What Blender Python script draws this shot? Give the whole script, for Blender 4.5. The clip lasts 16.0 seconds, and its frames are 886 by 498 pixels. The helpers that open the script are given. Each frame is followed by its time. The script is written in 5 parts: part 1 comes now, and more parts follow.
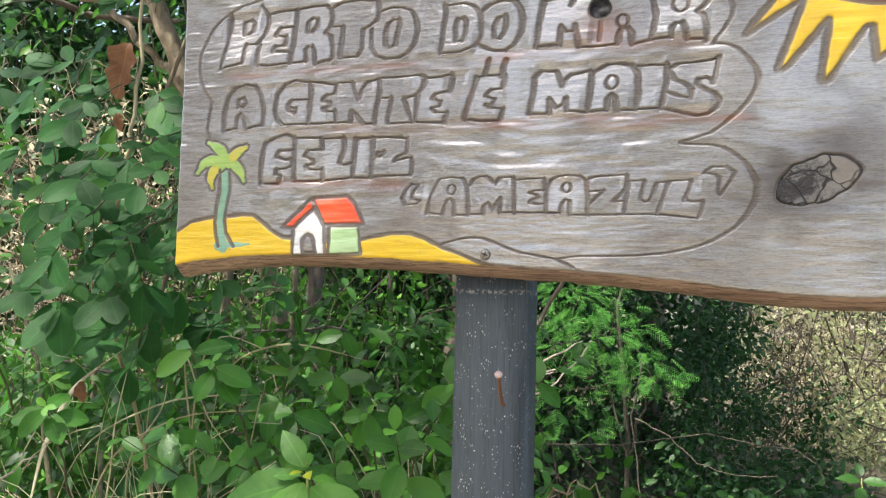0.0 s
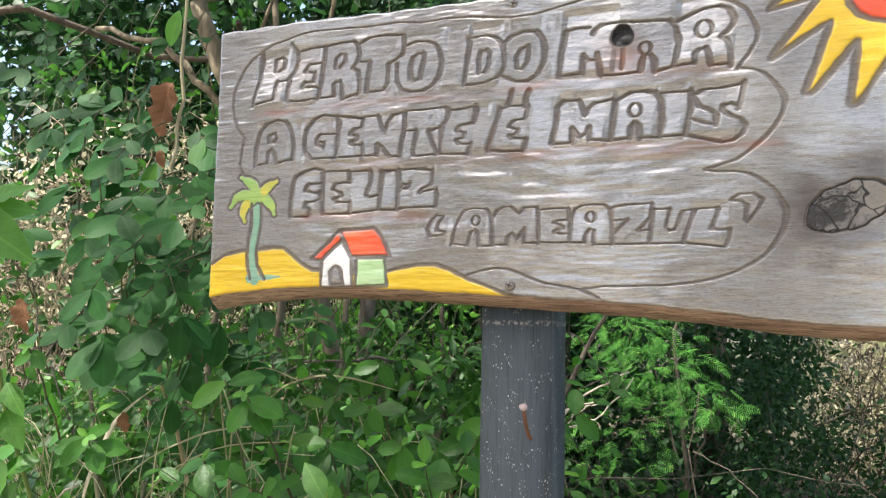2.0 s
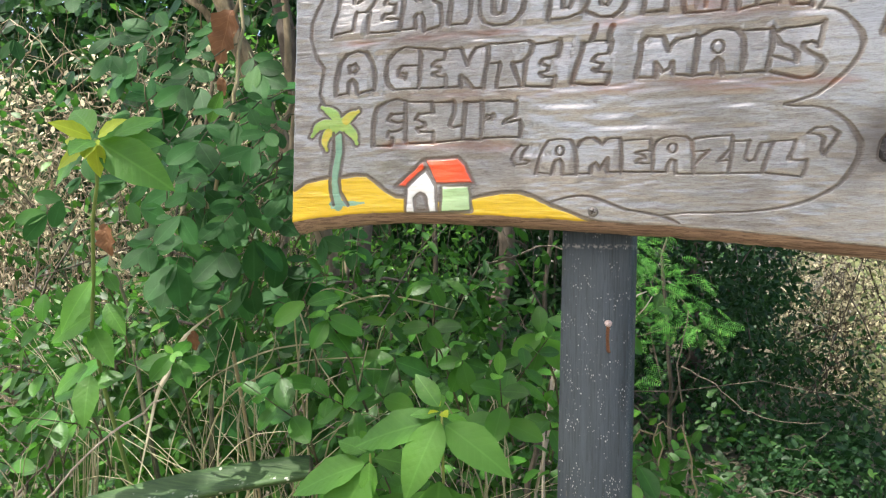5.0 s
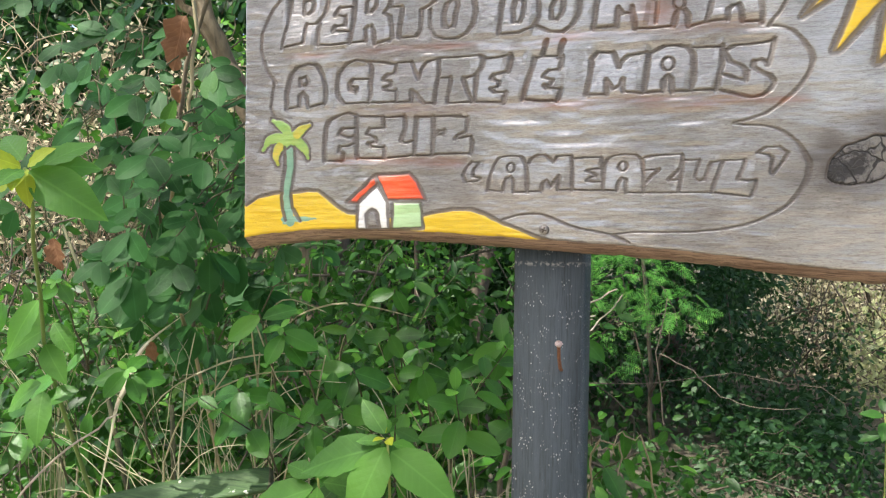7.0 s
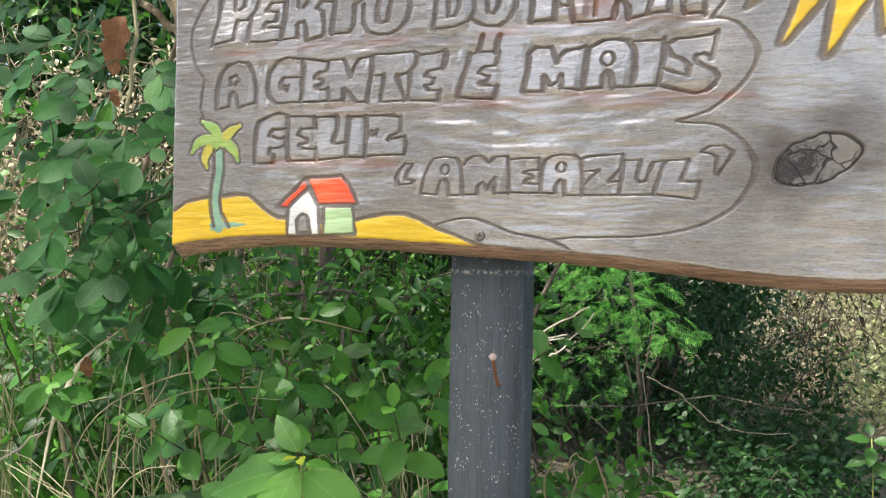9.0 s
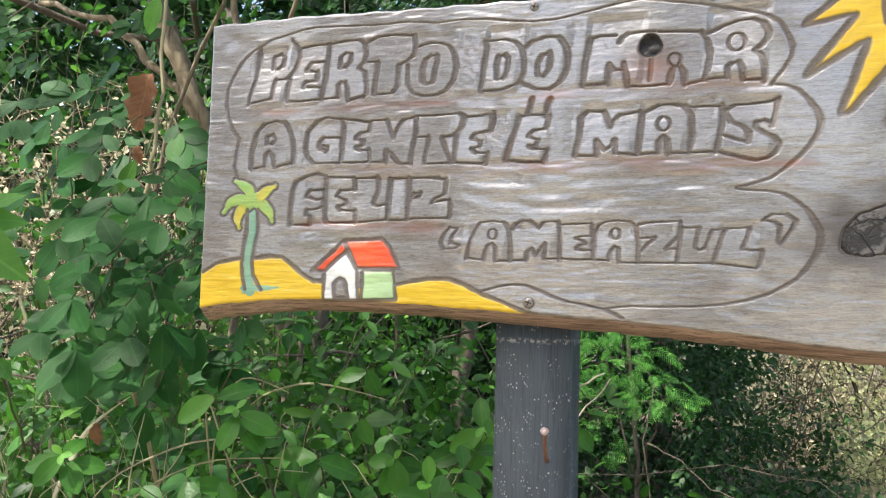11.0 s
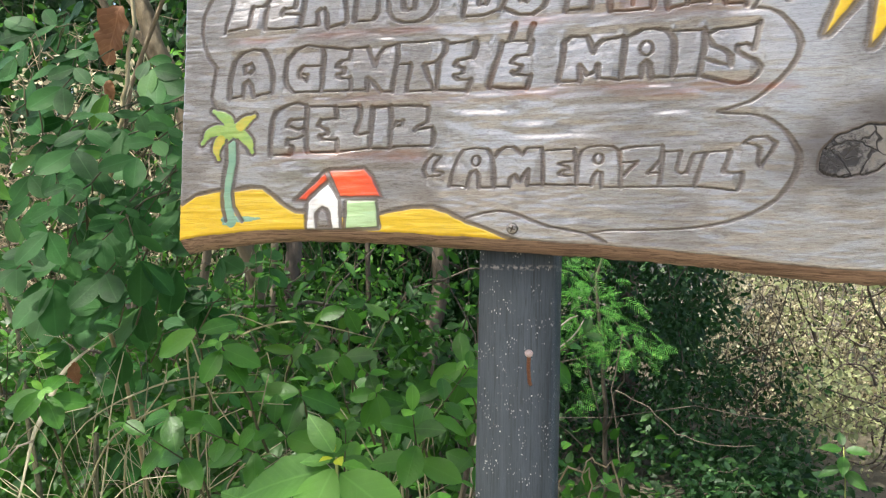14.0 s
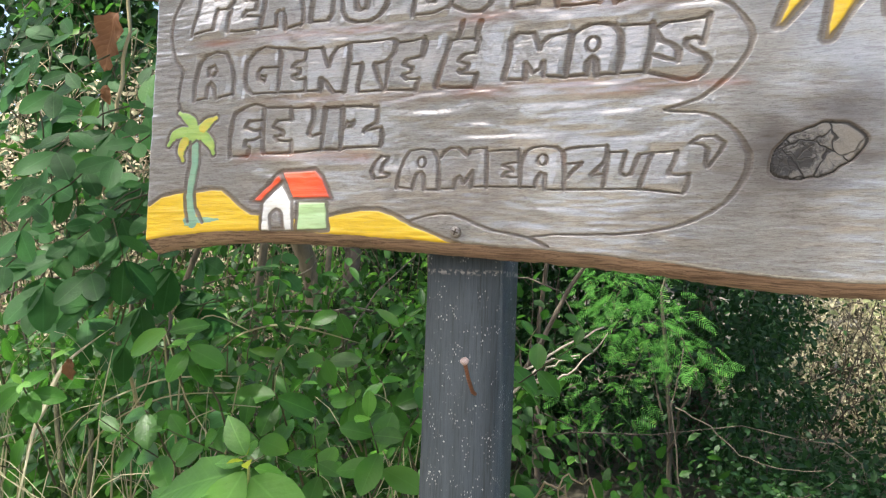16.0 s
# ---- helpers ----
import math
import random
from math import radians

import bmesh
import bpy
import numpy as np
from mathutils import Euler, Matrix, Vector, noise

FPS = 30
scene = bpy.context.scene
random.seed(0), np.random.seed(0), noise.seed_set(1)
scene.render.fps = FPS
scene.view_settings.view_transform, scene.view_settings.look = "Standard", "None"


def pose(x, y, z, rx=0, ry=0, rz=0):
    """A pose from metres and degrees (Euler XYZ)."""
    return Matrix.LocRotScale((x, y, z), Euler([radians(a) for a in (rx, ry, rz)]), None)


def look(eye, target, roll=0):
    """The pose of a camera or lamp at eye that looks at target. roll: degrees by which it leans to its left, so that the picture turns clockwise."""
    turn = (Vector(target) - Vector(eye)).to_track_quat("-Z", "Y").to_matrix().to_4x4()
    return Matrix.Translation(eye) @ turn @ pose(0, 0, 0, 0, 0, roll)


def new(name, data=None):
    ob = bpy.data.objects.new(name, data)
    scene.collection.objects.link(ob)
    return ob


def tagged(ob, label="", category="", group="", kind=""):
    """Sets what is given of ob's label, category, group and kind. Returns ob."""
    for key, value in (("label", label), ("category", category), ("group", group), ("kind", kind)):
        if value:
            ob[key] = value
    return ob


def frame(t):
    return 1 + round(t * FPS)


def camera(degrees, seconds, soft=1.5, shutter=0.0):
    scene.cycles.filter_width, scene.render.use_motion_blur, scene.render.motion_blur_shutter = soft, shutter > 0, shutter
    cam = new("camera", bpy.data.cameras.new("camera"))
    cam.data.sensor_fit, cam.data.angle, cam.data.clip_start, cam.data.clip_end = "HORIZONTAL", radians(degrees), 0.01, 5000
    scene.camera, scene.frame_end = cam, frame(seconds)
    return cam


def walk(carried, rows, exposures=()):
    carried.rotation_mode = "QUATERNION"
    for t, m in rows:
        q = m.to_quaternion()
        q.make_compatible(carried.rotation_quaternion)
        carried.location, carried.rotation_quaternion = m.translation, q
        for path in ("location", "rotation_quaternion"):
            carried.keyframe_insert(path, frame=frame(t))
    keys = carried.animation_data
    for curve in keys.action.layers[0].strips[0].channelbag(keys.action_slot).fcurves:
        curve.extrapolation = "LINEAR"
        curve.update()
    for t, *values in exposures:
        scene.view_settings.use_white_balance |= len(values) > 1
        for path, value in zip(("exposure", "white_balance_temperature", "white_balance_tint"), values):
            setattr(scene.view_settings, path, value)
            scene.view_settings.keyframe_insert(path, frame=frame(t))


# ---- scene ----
cam = camera(58.0, 16.0, 1.25)
PATH = [
    (0, (0.253, -0.887, 1.547), (-0.395, 1.001, 1.673), 1.5),
    (0.5, (0.305, -0.864, 1.549), (-0.356, 1.017, 1.708), 1.9),
    (1, (0.327, -0.858, 1.554), (-0.37, 1.006, 1.756), 1.9),
    (1.5, (0.323, -0.853, 1.557), (-0.417, 0.992, 1.776), 1.7),
    (2, (0.288, -0.872, 1.55), (-0.493, 0.959, 1.746), 1.3),
    (2.5, (0.24, -0.931, 1.546), (-0.555, 0.898, 1.694), 1.3),
    (3, (0.254, -0.971, 1.543), (-0.51, 0.874, 1.658), 1.9),
    (3.5, (0.293, -0.984, 1.548), (-0.434, 0.877, 1.649), 2.3),
    (4, (0.249, -0.979, 1.548), (-0.469, 0.886, 1.631), 1.9),
    (4.2, (0.214, -0.975, 1.548), (-0.508, 0.889, 1.623), 1.7),
    (6.3, (0.171, -1.001, 1.569), (-0.531, 0.869, 1.464), 0.6),
    (6.5, (0.174, -0.996, 1.575), (-0.526, 0.875, 1.477), 0.7),
    (7, (0.219, -0.955, 1.598), (-0.468, 0.923, 1.551), 0.8),
    (7.5, (0.254, -0.922, 1.606), (-0.421, 0.96, 1.607), 0.6),
    (8, (0.261, -0.879, 1.587), (-0.403, 1.008, 1.587), 0.4),
    (8.2, (0.274, -0.881, 1.588), (-0.385, 1.007, 1.582), 0.4),
    (10.3, (0.269, -0.844, 1.557), (-0.476, 1.01, 1.644), 2.4),
    (10.5, (0.263, -0.842, 1.568), (-0.479, 1.012, 1.67), 2.3),
    (11, (0.197, -0.863, 1.585), (-0.454, 1.021, 1.747), 1.7),
    (11.5, (0.17, -0.888, 1.58), (-0.367, 1.031, 1.757), 1.7),
    (12, (0.176, -0.866, 1.567), (-0.298, 1.071, 1.722), 1.7),
    (12.5, (0.169, -0.855, 1.555), (-0.316, 1.081, 1.672), 1.6),
    (13, (0.163, -0.869, 1.555), (-0.38, 1.054, 1.643), 1.3),
    (13.5, (0.189, -0.856, 1.558), (-0.394, 1.056, 1.63), 1.2),
    (14, (0.181, -0.869, 1.549), (-0.393, 1.046, 1.61), 1.2),
    (14.5, (0.182, -0.852, 1.547), (-0.361, 1.072, 1.594), 1.3),
    (15, (0.198, -0.84, 1.545), (-0.353, 1.082, 1.594), 1.7),
    (15.5, (0.257, -0.8, 1.549), (-0.391, 1.091, 1.61), 2.1),
    (16, (0.32, -0.794, 1.547), (-0.454, 1.048, 1.627), 2.3),
]
walk(cam, [(t, look(eye, target, roll)) for t, eye, target, roll in PATH], [(0.0, 1.56, 6420, 8), (16.0, 1.56, 6420, 8)])

# ---- light ----
SUN_FROM = Vector((-0.42, -0.55, 1.25)).normalized()
world = bpy.data.worlds.new("sky")
scene.world = world
world.use_nodes = True
sky = world.node_tree.nodes.new("ShaderNodeTexSky")
sky.sky_type, sky.sun_disc = "NISHITA", False
sky.air_density, sky.dust_density, sky.ozone_density = 1.0, 4.5, 1.0
sky.sun_elevation = math.asin(SUN_FROM.z)
sky.sun_rotation = math.atan2(SUN_FROM.x, SUN_FROM.y)
world.node_tree.links.new(sky.outputs[0], world.node_tree.nodes["Background"].inputs[0])
world.node_tree.nodes["Background"].inputs[1].default_value = 0.15
sun = new("sun", bpy.data.lights.new("sun", "SUN"))
sun.data.energy, sun.data.angle, sun.data.color = 3.6, radians(0.5), (1.0, 0.95, 0.86)
sun.matrix_world = look((0, 0, 0), -SUN_FROM)


# ---- materials ----
class Nodes:
    """A material under construction: short names for its nodes."""

    def __init__(self, name):
        self.mat = bpy.data.materials.new(name)
        self.mat.use_nodes = True
        self.tree = self.mat.node_tree
        self.bsdf = self.tree.nodes["Principled BSDF"]
        self.out = self.tree.nodes["Material Output"]
        self.co = self.tree.nodes.new("ShaderNodeTexCoord").outputs["Object"]

    def put(self, socket, value):
        if isinstance(value, bpy.types.NodeSocket):
            self.tree.links.new(value, socket)
        else:
            socket.default_value = value

    def set(self, **values):
        for key, value in values.items():
            self.put(self.bsdf.inputs[key.replace("_", " ")], value)

    def scaled(self, x, y, z):
        n = self.tree.nodes.new("ShaderNodeMapping")
        n.inputs["Scale"].default_value = (x, y, z)
        self.put(n.inputs["Vector"], self.co)
        return n.outputs[0]

    def noise(self, scale, detail=4.0, rough=0.55, vector=None, distort=0.0):
        n = self.tree.nodes.new("ShaderNodeTexNoise")
        self.put(n.inputs["Vector"], vector or self.co)
        for key, value in (("Scale", scale), ("Detail", detail), ("Roughness", rough), ("Distortion", distort)):
            n.inputs[key].default_value = value
        return n.outputs["Fac"]

    def voronoi(self, scale, feature="F1", vector=None, out="Distance"):
        n = self.tree.nodes.new("ShaderNodeTexVoronoi")
        n.feature = feature
        self.put(n.inputs["Vector"], vector or self.co)
        n.inputs["Scale"].default_value = scale
        return n.outputs[out]

    def ramp(self, fac, *stops):
        n = self.tree.nodes.new("ShaderNodeValToRGB")
        self.put(n.inputs[0], fac)
        while len(n.color_ramp.elements) < len(stops):
            n.color_ramp.elements.new(1.0)
        for e, (at, c) in zip(n.color_ramp.elements, stops):
            e.position, e.color = at, (*c, 1) if isinstance(c, tuple) else (c, c, c, 1)
        return n.outputs[0]

    def mix(self, fac, a, b, how="MIX"):
        n = self.tree.nodes.new("ShaderNodeMix")
        n.data_type, n.blend_type = "RGBA", how
        self.put(n.inputs[0], fac)
        for socket, v in ((n.inputs[6], a), (n.inputs[7], b)):
            self.put(socket, (*v, 1) if isinstance(v, tuple) else v)
        return n.outputs[2]

    def math(self, how, a, b=0.0):
        n = self.tree.nodes.new("ShaderNodeMath")
        n.operation = how
        self.put(n.inputs[0], a)
        self.put(n.inputs[1], b)
        return n.outputs[0]

    def attr(self, name):
        n = self.tree.nodes.new("ShaderNodeAttribute")
        n.attribute_name = name
        return n.outputs["Fac"]

    def random(self):
        """One number a piece: by object and by island."""
        a = self.tree.nodes.new("ShaderNodeObjectInfo").outputs["Random"]
        b = self.tree.nodes.new("ShaderNodeNewGeometry").outputs["Random Per Island"]
        return self.math("FRACT", self.math("ADD", a, b))

    def bump(self, height, strength, distance):
        n = self.tree.nodes.new("ShaderNodeBump")
        self.put(n.inputs["Height"], height)
        n.inputs["Strength"].default_value, n.inputs["Distance"].default_value = strength, distance
        self.put(self.bsdf.inputs["Normal"], n.outputs[0])


def grain_of(m):
    """Fine horizontal fibres and broader streaks of the plank."""
    fine = m.noise(1.0, 4, 0.70, m.scaled(55, 55, 760), 1.0)
    mid = m.noise(1.0, 5, 0.65, m.scaled(16, 16, 230), 1.0)
    return fine, mid


def varnished_wood():
    m = Nodes("weathered_varnished_wood")
    fine, mid = grain_of(m)
    broad = m.noise(4.0, 4, 0.6, m.scaled(1, 1, 2.6), 0.5)
    base = m.ramp(broad, (0.30, (0.196, 0.170, 0.152)), (0.44, (0.210, 0.190, 0.176)), (0.54, (0.210, 0.202, 0.193)), (0.64, (0.224, 0.213, 0.201)), (0.76, (0.246, 0.230, 0.207)))
    base = m.mix(m.ramp(mid, (0.40, 0.0), (0.66, 0.40)), base, (0.300, 0.283, 0.264))
    base = m.mix(m.ramp(m.noise(1.0, 3, 0.6, m.scaled(5, 5, 60), 0.6), (0.54, 0.0), (0.68, 0.36)), base, (0.178, 0.152, 0.136))
    base = m.mix(m.ramp(fine, (0.38, 0.85), (0.51, 0.0)), base, (0.115, 0.095, 0.083))
    scratch = m.noise(1.0, 3, 0.7, m.scaled(120, 120, 860), 1.6)
    base = m.mix(m.ramp(scratch, (0.37, 0.80), (0.45, 0.0)), base, (0.086, 0.072, 0.064))
    base = m.mix(m.ramp(scratch, (0.58, 0.0), (0.70, 0.40)), base, (0.46, 0.43, 0.40))
    base = m.mix(m.attr("soot"), base, (0.050, 0.038, 0.032))
    groove = m.attr("groove")
    cut = m.ramp(m.noise(22.0, 3), (0.38, (0.125, 0.112, 0.104)), (0.56, (0.155, 0.135, 0.122)), (0.74, (0.175, 0.118, 0.090)))
    cut = m.mix(m.ramp(scratch, (0.35, 0.6), (0.5, 0.0)), cut, (0.05, 0.04, 0.034))
    base = m.mix(m.ramp(groove, (0.15, 0.0), (0.85, 0.56)), base, cut)
    stain = m.math("MULTIPLY", m.attr("stain"), m.ramp(mid, (0.35, 0.45), (0.6, 1.0)))
    base = m.mix(stain, base, (0.20, 0.080, 0.045))
    # the varnish is gone in the grooves and has burnt off round the knots
    coat = m.math("MULTIPLY", m.ramp(groove, (0.01, 1.0), (0.18, 0.04)), m.ramp(m.attr("soot"), (0.0, 1.0), (0.6, 0.25)))
    m.set(Base_Color=base, Roughness=m.ramp(mid, (0.3, 0.30), (0.7, 0.46)), Specular_IOR_Level=m.ramp(groove, (0.0, 0.5), (0.2, 0.12)), Coat_Weight=coat, Coat_Roughness=0.15, Coat_IOR=2.2)
    h = m.math("ADD", m.math("ADD", m.math("MULTIPLY", fine, 0.60), m.math("MULTIPLY", scratch, 0.40)), m.math("MULTIPLY", mid, 0.65))
    m.bump(h, 0.34, 0.0014)
    return m.mat


def paint_on_wood(name, a, b, worn=0.3):
    m = Nodes(name)
    fine, mid = grain_of(m)
    patch = m.noise(28.0, 4, 0.6, m.scaled(1, 1, 3))
    base = m.mix(m.ramp(patch, (0.3, 0.0), (0.7, 1.0)), a, b)
    base = m.mix(m.ramp(fine, (0.34, worn), (0.46, 0.0)), base, (0.20, 0.15, 0.11))
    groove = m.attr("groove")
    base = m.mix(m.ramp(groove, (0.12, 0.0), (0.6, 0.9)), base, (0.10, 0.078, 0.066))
    m.set(Base_Color=base, Roughness=0.42, Coat_Weight=0.5, Coat_Roughness=0.2)
    m.bump(m.math("ADD", m.math("MULTIPLY", fine, 0.45), m.math("MULTIPLY", mid, 0.8)), 0.6, 0.0014)
    return m.mat


def raw_wood():
    m = Nodes("raw_brown_edge_wood")
    fine = m.noise(1.0, 6, 0.65, m.scaled(20, 330, 460), 0.8)
    mid = m.noise(1.0, 4, 0.6, m.scaled(6, 60, 60), 0.5)
    base = m.ramp(mid, (0.3, (0.235, 0.155, 0.110)), (0.55, (0.345, 0.238, 0.172)), (0.75, (0.43, 0.325, 0.248)))
    base = m.mix(m.ramp(fine, (0.40, 0.85), (0.54, 0.0)), base, (0.075, 0.042, 0.028))
    m.set(Base_Color=base, Roughness=0.62)
    m.bump(fine, 0.6, 0.002)
    return m.mat


def charred_knot():
    m = Nodes("charred_cracked_knot")
    bend = m.tree.nodes.new("ShaderNodeVectorMath")
    bend.operation = "MULTIPLY_ADD"
    wob = m.tree.nodes.new("ShaderNodeTexNoise")
    wob.inputs["Scale"].default_value = 45.0
    m.put(wob.inputs["Vector"], m.co)
    m.put(bend.inputs[0], wob.outputs["Color"])
    bend.inputs[1].default_value = (0.03, 0.03, 0.03)
    m.put(bend.inputs[2], m.co)
    cracks = m.voronoi(34.0, "DISTANCE_TO_EDGE", bend.outputs[0])
    fine = m.voronoi(120.0, "DISTANCE_TO_EDGE", bend.outputs[0])
    xyz = m.tree.nodes.new("ShaderNodeSeparateXYZ")
    m.put(xyz.inputs[0], m.co)
    east = m.math("MULTIPLY", m.math("SUBTRACT", xyz.outputs[0], 0.352), 5.0)
    side = m.math("ADD", m.noise(38.0, 5, 0.7), east)
    base = m.ramp(side, (0.42, (0.022, 0.020, 0.020)), (0.47, (0.100, 0.096, 0.092)), (0.54, (0.140, 0.131, 0.121)), (0.66, (0.172, 0.157, 0.137)))
    base = m.mix(m.math("MULTIPLY", m.ramp(fine, (0.01, 0.8), (0.10, 0.0)), m.ramp(side, (0.44, 1.0), (0.54, 0.0))), base, (0.03, 0.026, 0.024))
    base = m.mix(m.math("MULTIPLY", m.ramp(cracks, (0.022, 1.0), (0.045, 0.0)), m.ramp(side, (0.60, 1.0), (0.72, 0.5))), base, (0.012, 0.010, 0.009))
    base = m.mix(m.ramp(m.attr("groove"), (0.1, 0.0), (0.6, 0.95)), base, (0.014, 0.012, 0.011))
    m.set(Base_Color=base, Roughness=0.58, Coat_Weight=0.15, Coat_Roughness=0.3)
    m.bump(m.math("ADD", m.ramp(cracks, (0.0, 0.0), (0.05, 1.0)), m.math("ADD", m.noise(160.0, 4), m.math("MULTIPLY", m.ramp(fine, (0.0, 0.0), (0.1, 0.5)), m.ramp(side, (0.46, 1.0), (0.58, 0.15))))), 0.9, 0.0016)
    return m.mat


def char():
    m = Nodes("burnt_wood")
    n = m.noise(260.0, 4, 0.65)
    m.set(Base_Color=m.ramp(n, (0.35, (0.006, 0.006, 0.007)), (0.6, (0.026, 0.025, 0.027)), (0.78, (0.060, 0.036, 0.028))), Roughness=0.6, Specular_IOR_Level=0.3)
    m.bump(n, 0.7, 0.002)
    return m.mat


def post_paint():
    m = Nodes("dark_slate_painted_timber")
    fibre = m.noise(1.0, 5, 0.7, m.scaled(620, 620, 22), 0.6)
    wide = m.noise(1.0, 4, 0.6, m.scaled(45, 45, 5))
    base = m.ramp(wide, (0.3, (0.043, 0.054, 0.060)), (0.7, (0.074, 0.090, 0.099)))
    base = m.mix(m.ramp(fibre, (0.38, 0.55), (0.52, 0.0)), base, (0.020, 0.022, 0.023))
    base = m.mix(m.ramp(fibre, (0.60, 0.0), (0.74, 0.5)), base, (0.13, 0.13, 0.128))
    big = m.math("MULTIPLY", m.ramp(m.voronoi(210.0, "F1", m.scaled(0.75, 0.75, 0.9)), (0.13, 1.0), (0.20, 0.0)), m.ramp(m.noise(90.0, 2), (0.605, 0.0), (0.65, 1.0)))
    small = m.math("MULTIPLY", m.ramp(m.voronoi(430.0, "F1", m.scaled(1.0, 1.0, 0.5)), (0.18, 1.0), (0.30, 0.0)), m.ramp(m.noise(60.0, 3), (0.53, 0.0), (0.60, 0.75)))
    spots = m.math("MAXIMUM", big, small)
    base = m.mix(spots, base, (0.62, 0.61, 0.57))
    worn = m.ramp(m.noise(1.0, 4, 0.7, m.scaled(200, 200, 30)), (0.66, 0.0), (0.74, 0.45))
    base = m.mix(worn, base, (0.22, 0.19, 0.15))
    xyz = m.tree.nodes.new("ShaderNodeSeparateXYZ")
    m.put(xyz.inputs[0], m.co)
    band = m.ramp(m.math("ABSOLUTE", m.math("SUBTRACT", xyz.outputs[2], 1.5575)), (0.001, 1.0), (0.003, 0.0))
    base = m.mix(m.math("MULTIPLY", band, m.ramp(m.noise(170.0, 2), (0.48, 0.0), (0.56, 0.8))), base, (0.42, 0.38, 0.34))
    m.set(Base_Color=base, Roughness=0.62, Specular_IOR_Level=0.3)
    m.bump(m.math("ADD", fibre, spots), 0.7, 0.0014)
    return m.mat


def metal(name, colour, rough, metallic, speck):
    m = Nodes(name)
    n = m.noise(900.0, 3)
    m.set(Base_Color=m.mix(m.ramp(n, (0.4, 0.0), (0.6, 1.0)), colour, speck), Roughness=rough, Metallic=metallic)
    m.bump(n, 0.4, 0.0004)
    return m.mat


def leaf_green(name, dark, light, young=None, glow=0.35, rough=0.42, spots=0.12, gloss=0.35, edge=0.0, ribs=0.06):
    """A leaf: varied greens, rib and side veins, thin enough to let light through."""
    m = Nodes(name)
    r = m.random()
    along, across = m.attr("along"), m.math("ABSOLUTE", m.attr("across"))
    own = m.tree.nodes.new("ShaderNodeCombineXYZ")
    m.put(own.inputs[0], along)
    m.put(own.inputs[1], m.attr("across"))
    m.put(own.inputs[2], m.math("MULTIPLY", r, 40.0))
    base = m.ramp(r, (0.0, tuple(c * 0.65 for c in dark)), (0.45, tuple((a + b) / 2 for a, b in zip(dark, light))), (0.90, light), (1.0, young or light))
    base = m.mix(m.ramp(m.noise(3.0, 4, 0.6, own.outputs[0]), (0.35, 0.0), (0.75, 0.45)), base, tuple(min(1, c * 1.4) for c in light))
    base = m.mix(m.ramp(m.noise(9.0, 2, 0.5, own.outputs[0]), (0.70, 0.0), (0.74, spots)), base, (0.40, 0.33, 0.16))
    rib = m.ramp(across, (0.006, 1.0), (0.017, 0.0))
    comb = m.math("PINGPONG", m.math("MULTIPLY", m.math("SUBTRACT", along, m.math("MULTIPLY", across, 0.9)), 9.0), 0.5)
    side = m.ramp(comb, (0.0, 1.0), (0.11, 0.0))
    vein = m.math("MAXIMUM", m.math("MULTIPLY", rib, 0.34), m.math("MULTIPLY", side, ribs))
    base = m.mix(m.ramp(m.math("SUBTRACT", across, 0.0), (0.262, 0.0), (0.280, edge)), base, tuple(min(1, c * 1.8 + 0.03) for c in light))
    base = m.mix(vein, base, tuple(min(1, c * 1.7 + 0.02) for c in light))
    m.set(Base_Color=base, Roughness=rough, Specular_IOR_Level=gloss)
    m.bump(m.math("ADD", m.math("MULTIPLY", comb, 5.0 * ribs), m.noise(14.0, 3, 0.6, own.outputs[0])), 0.45, 0.0016)
    thin = m.tree.nodes.new("ShaderNodeBsdfTranslucent")
    m.put(thin.inputs[0], m.mix(0.5, base, tuple(min(1, c * 1.8) for c in light), "MIX"))
    both = m.tree.nodes.new("ShaderNodeMixShader")
    both.inputs[0].default_value = glow
    m.put(both.inputs[1], m.bsdf.outputs[0])
    m.put(both.inputs[2], thin.outputs[0])
    m.put(m.out.inputs[0], both.outputs[0])
    return m.mat


def bark(name, dark, light, scale=30.0):
    m = Nodes(name)
    n = m.noise(1.0, 6, 0.65, m.scaled(scale, scale, scale * 0.25), 0.6)
    big = m.noise(6.0, 3)
    base = m.mix(m.ramp(big, (0.35, 0.0), (0.65, 0.5)), m.ramp(n, (0.35, dark), (0.65, light)), tuple(c * 0.6 for c in light))
    m.set(Base_Color=base, Roughness=0.85)
    m.bump(n, 0.8, 0.012)
    return m.mat


def straw(name, a, b):
    m = Nodes(name)
    m.set(Base_Color=m.mix(m.random(), a, b), Roughness=0.7)
    m.bump(m.noise(300.0, 3), 0.3, 0.001)
    return m.mat


def soil():
    m = Nodes("soil_with_leaf_litter")
    v = m.voronoi(28.0, "F1", out="Color")
    base = m.mix(m.ramp(m.noise(3.0, 5), (0.35, 0.0), (0.65, 1.0)), (0.042, 0.038, 0.026), (0.085, 0.074, 0.050))
    base = m.mix(0.35, base, m.ramp(v, (0.0, (0.045, 0.036, 0.020)), (1.0, (0.15, 0.125, 0.075))))
    sand = m.mix(m.ramp(m.noise(1.3, 6), (0.35, 0.0), (0.65, 1.0)), (0.36, 0.31, 0.235), (0.45, 0.39, 0.30))
    base = m.mix(m.attr("path"), base, sand)
    m.set(Base_Color=base, Roughness=0.95)
    m.bump(m.noise(40.0, 5), 0.7, 0.03)
    return m.mat


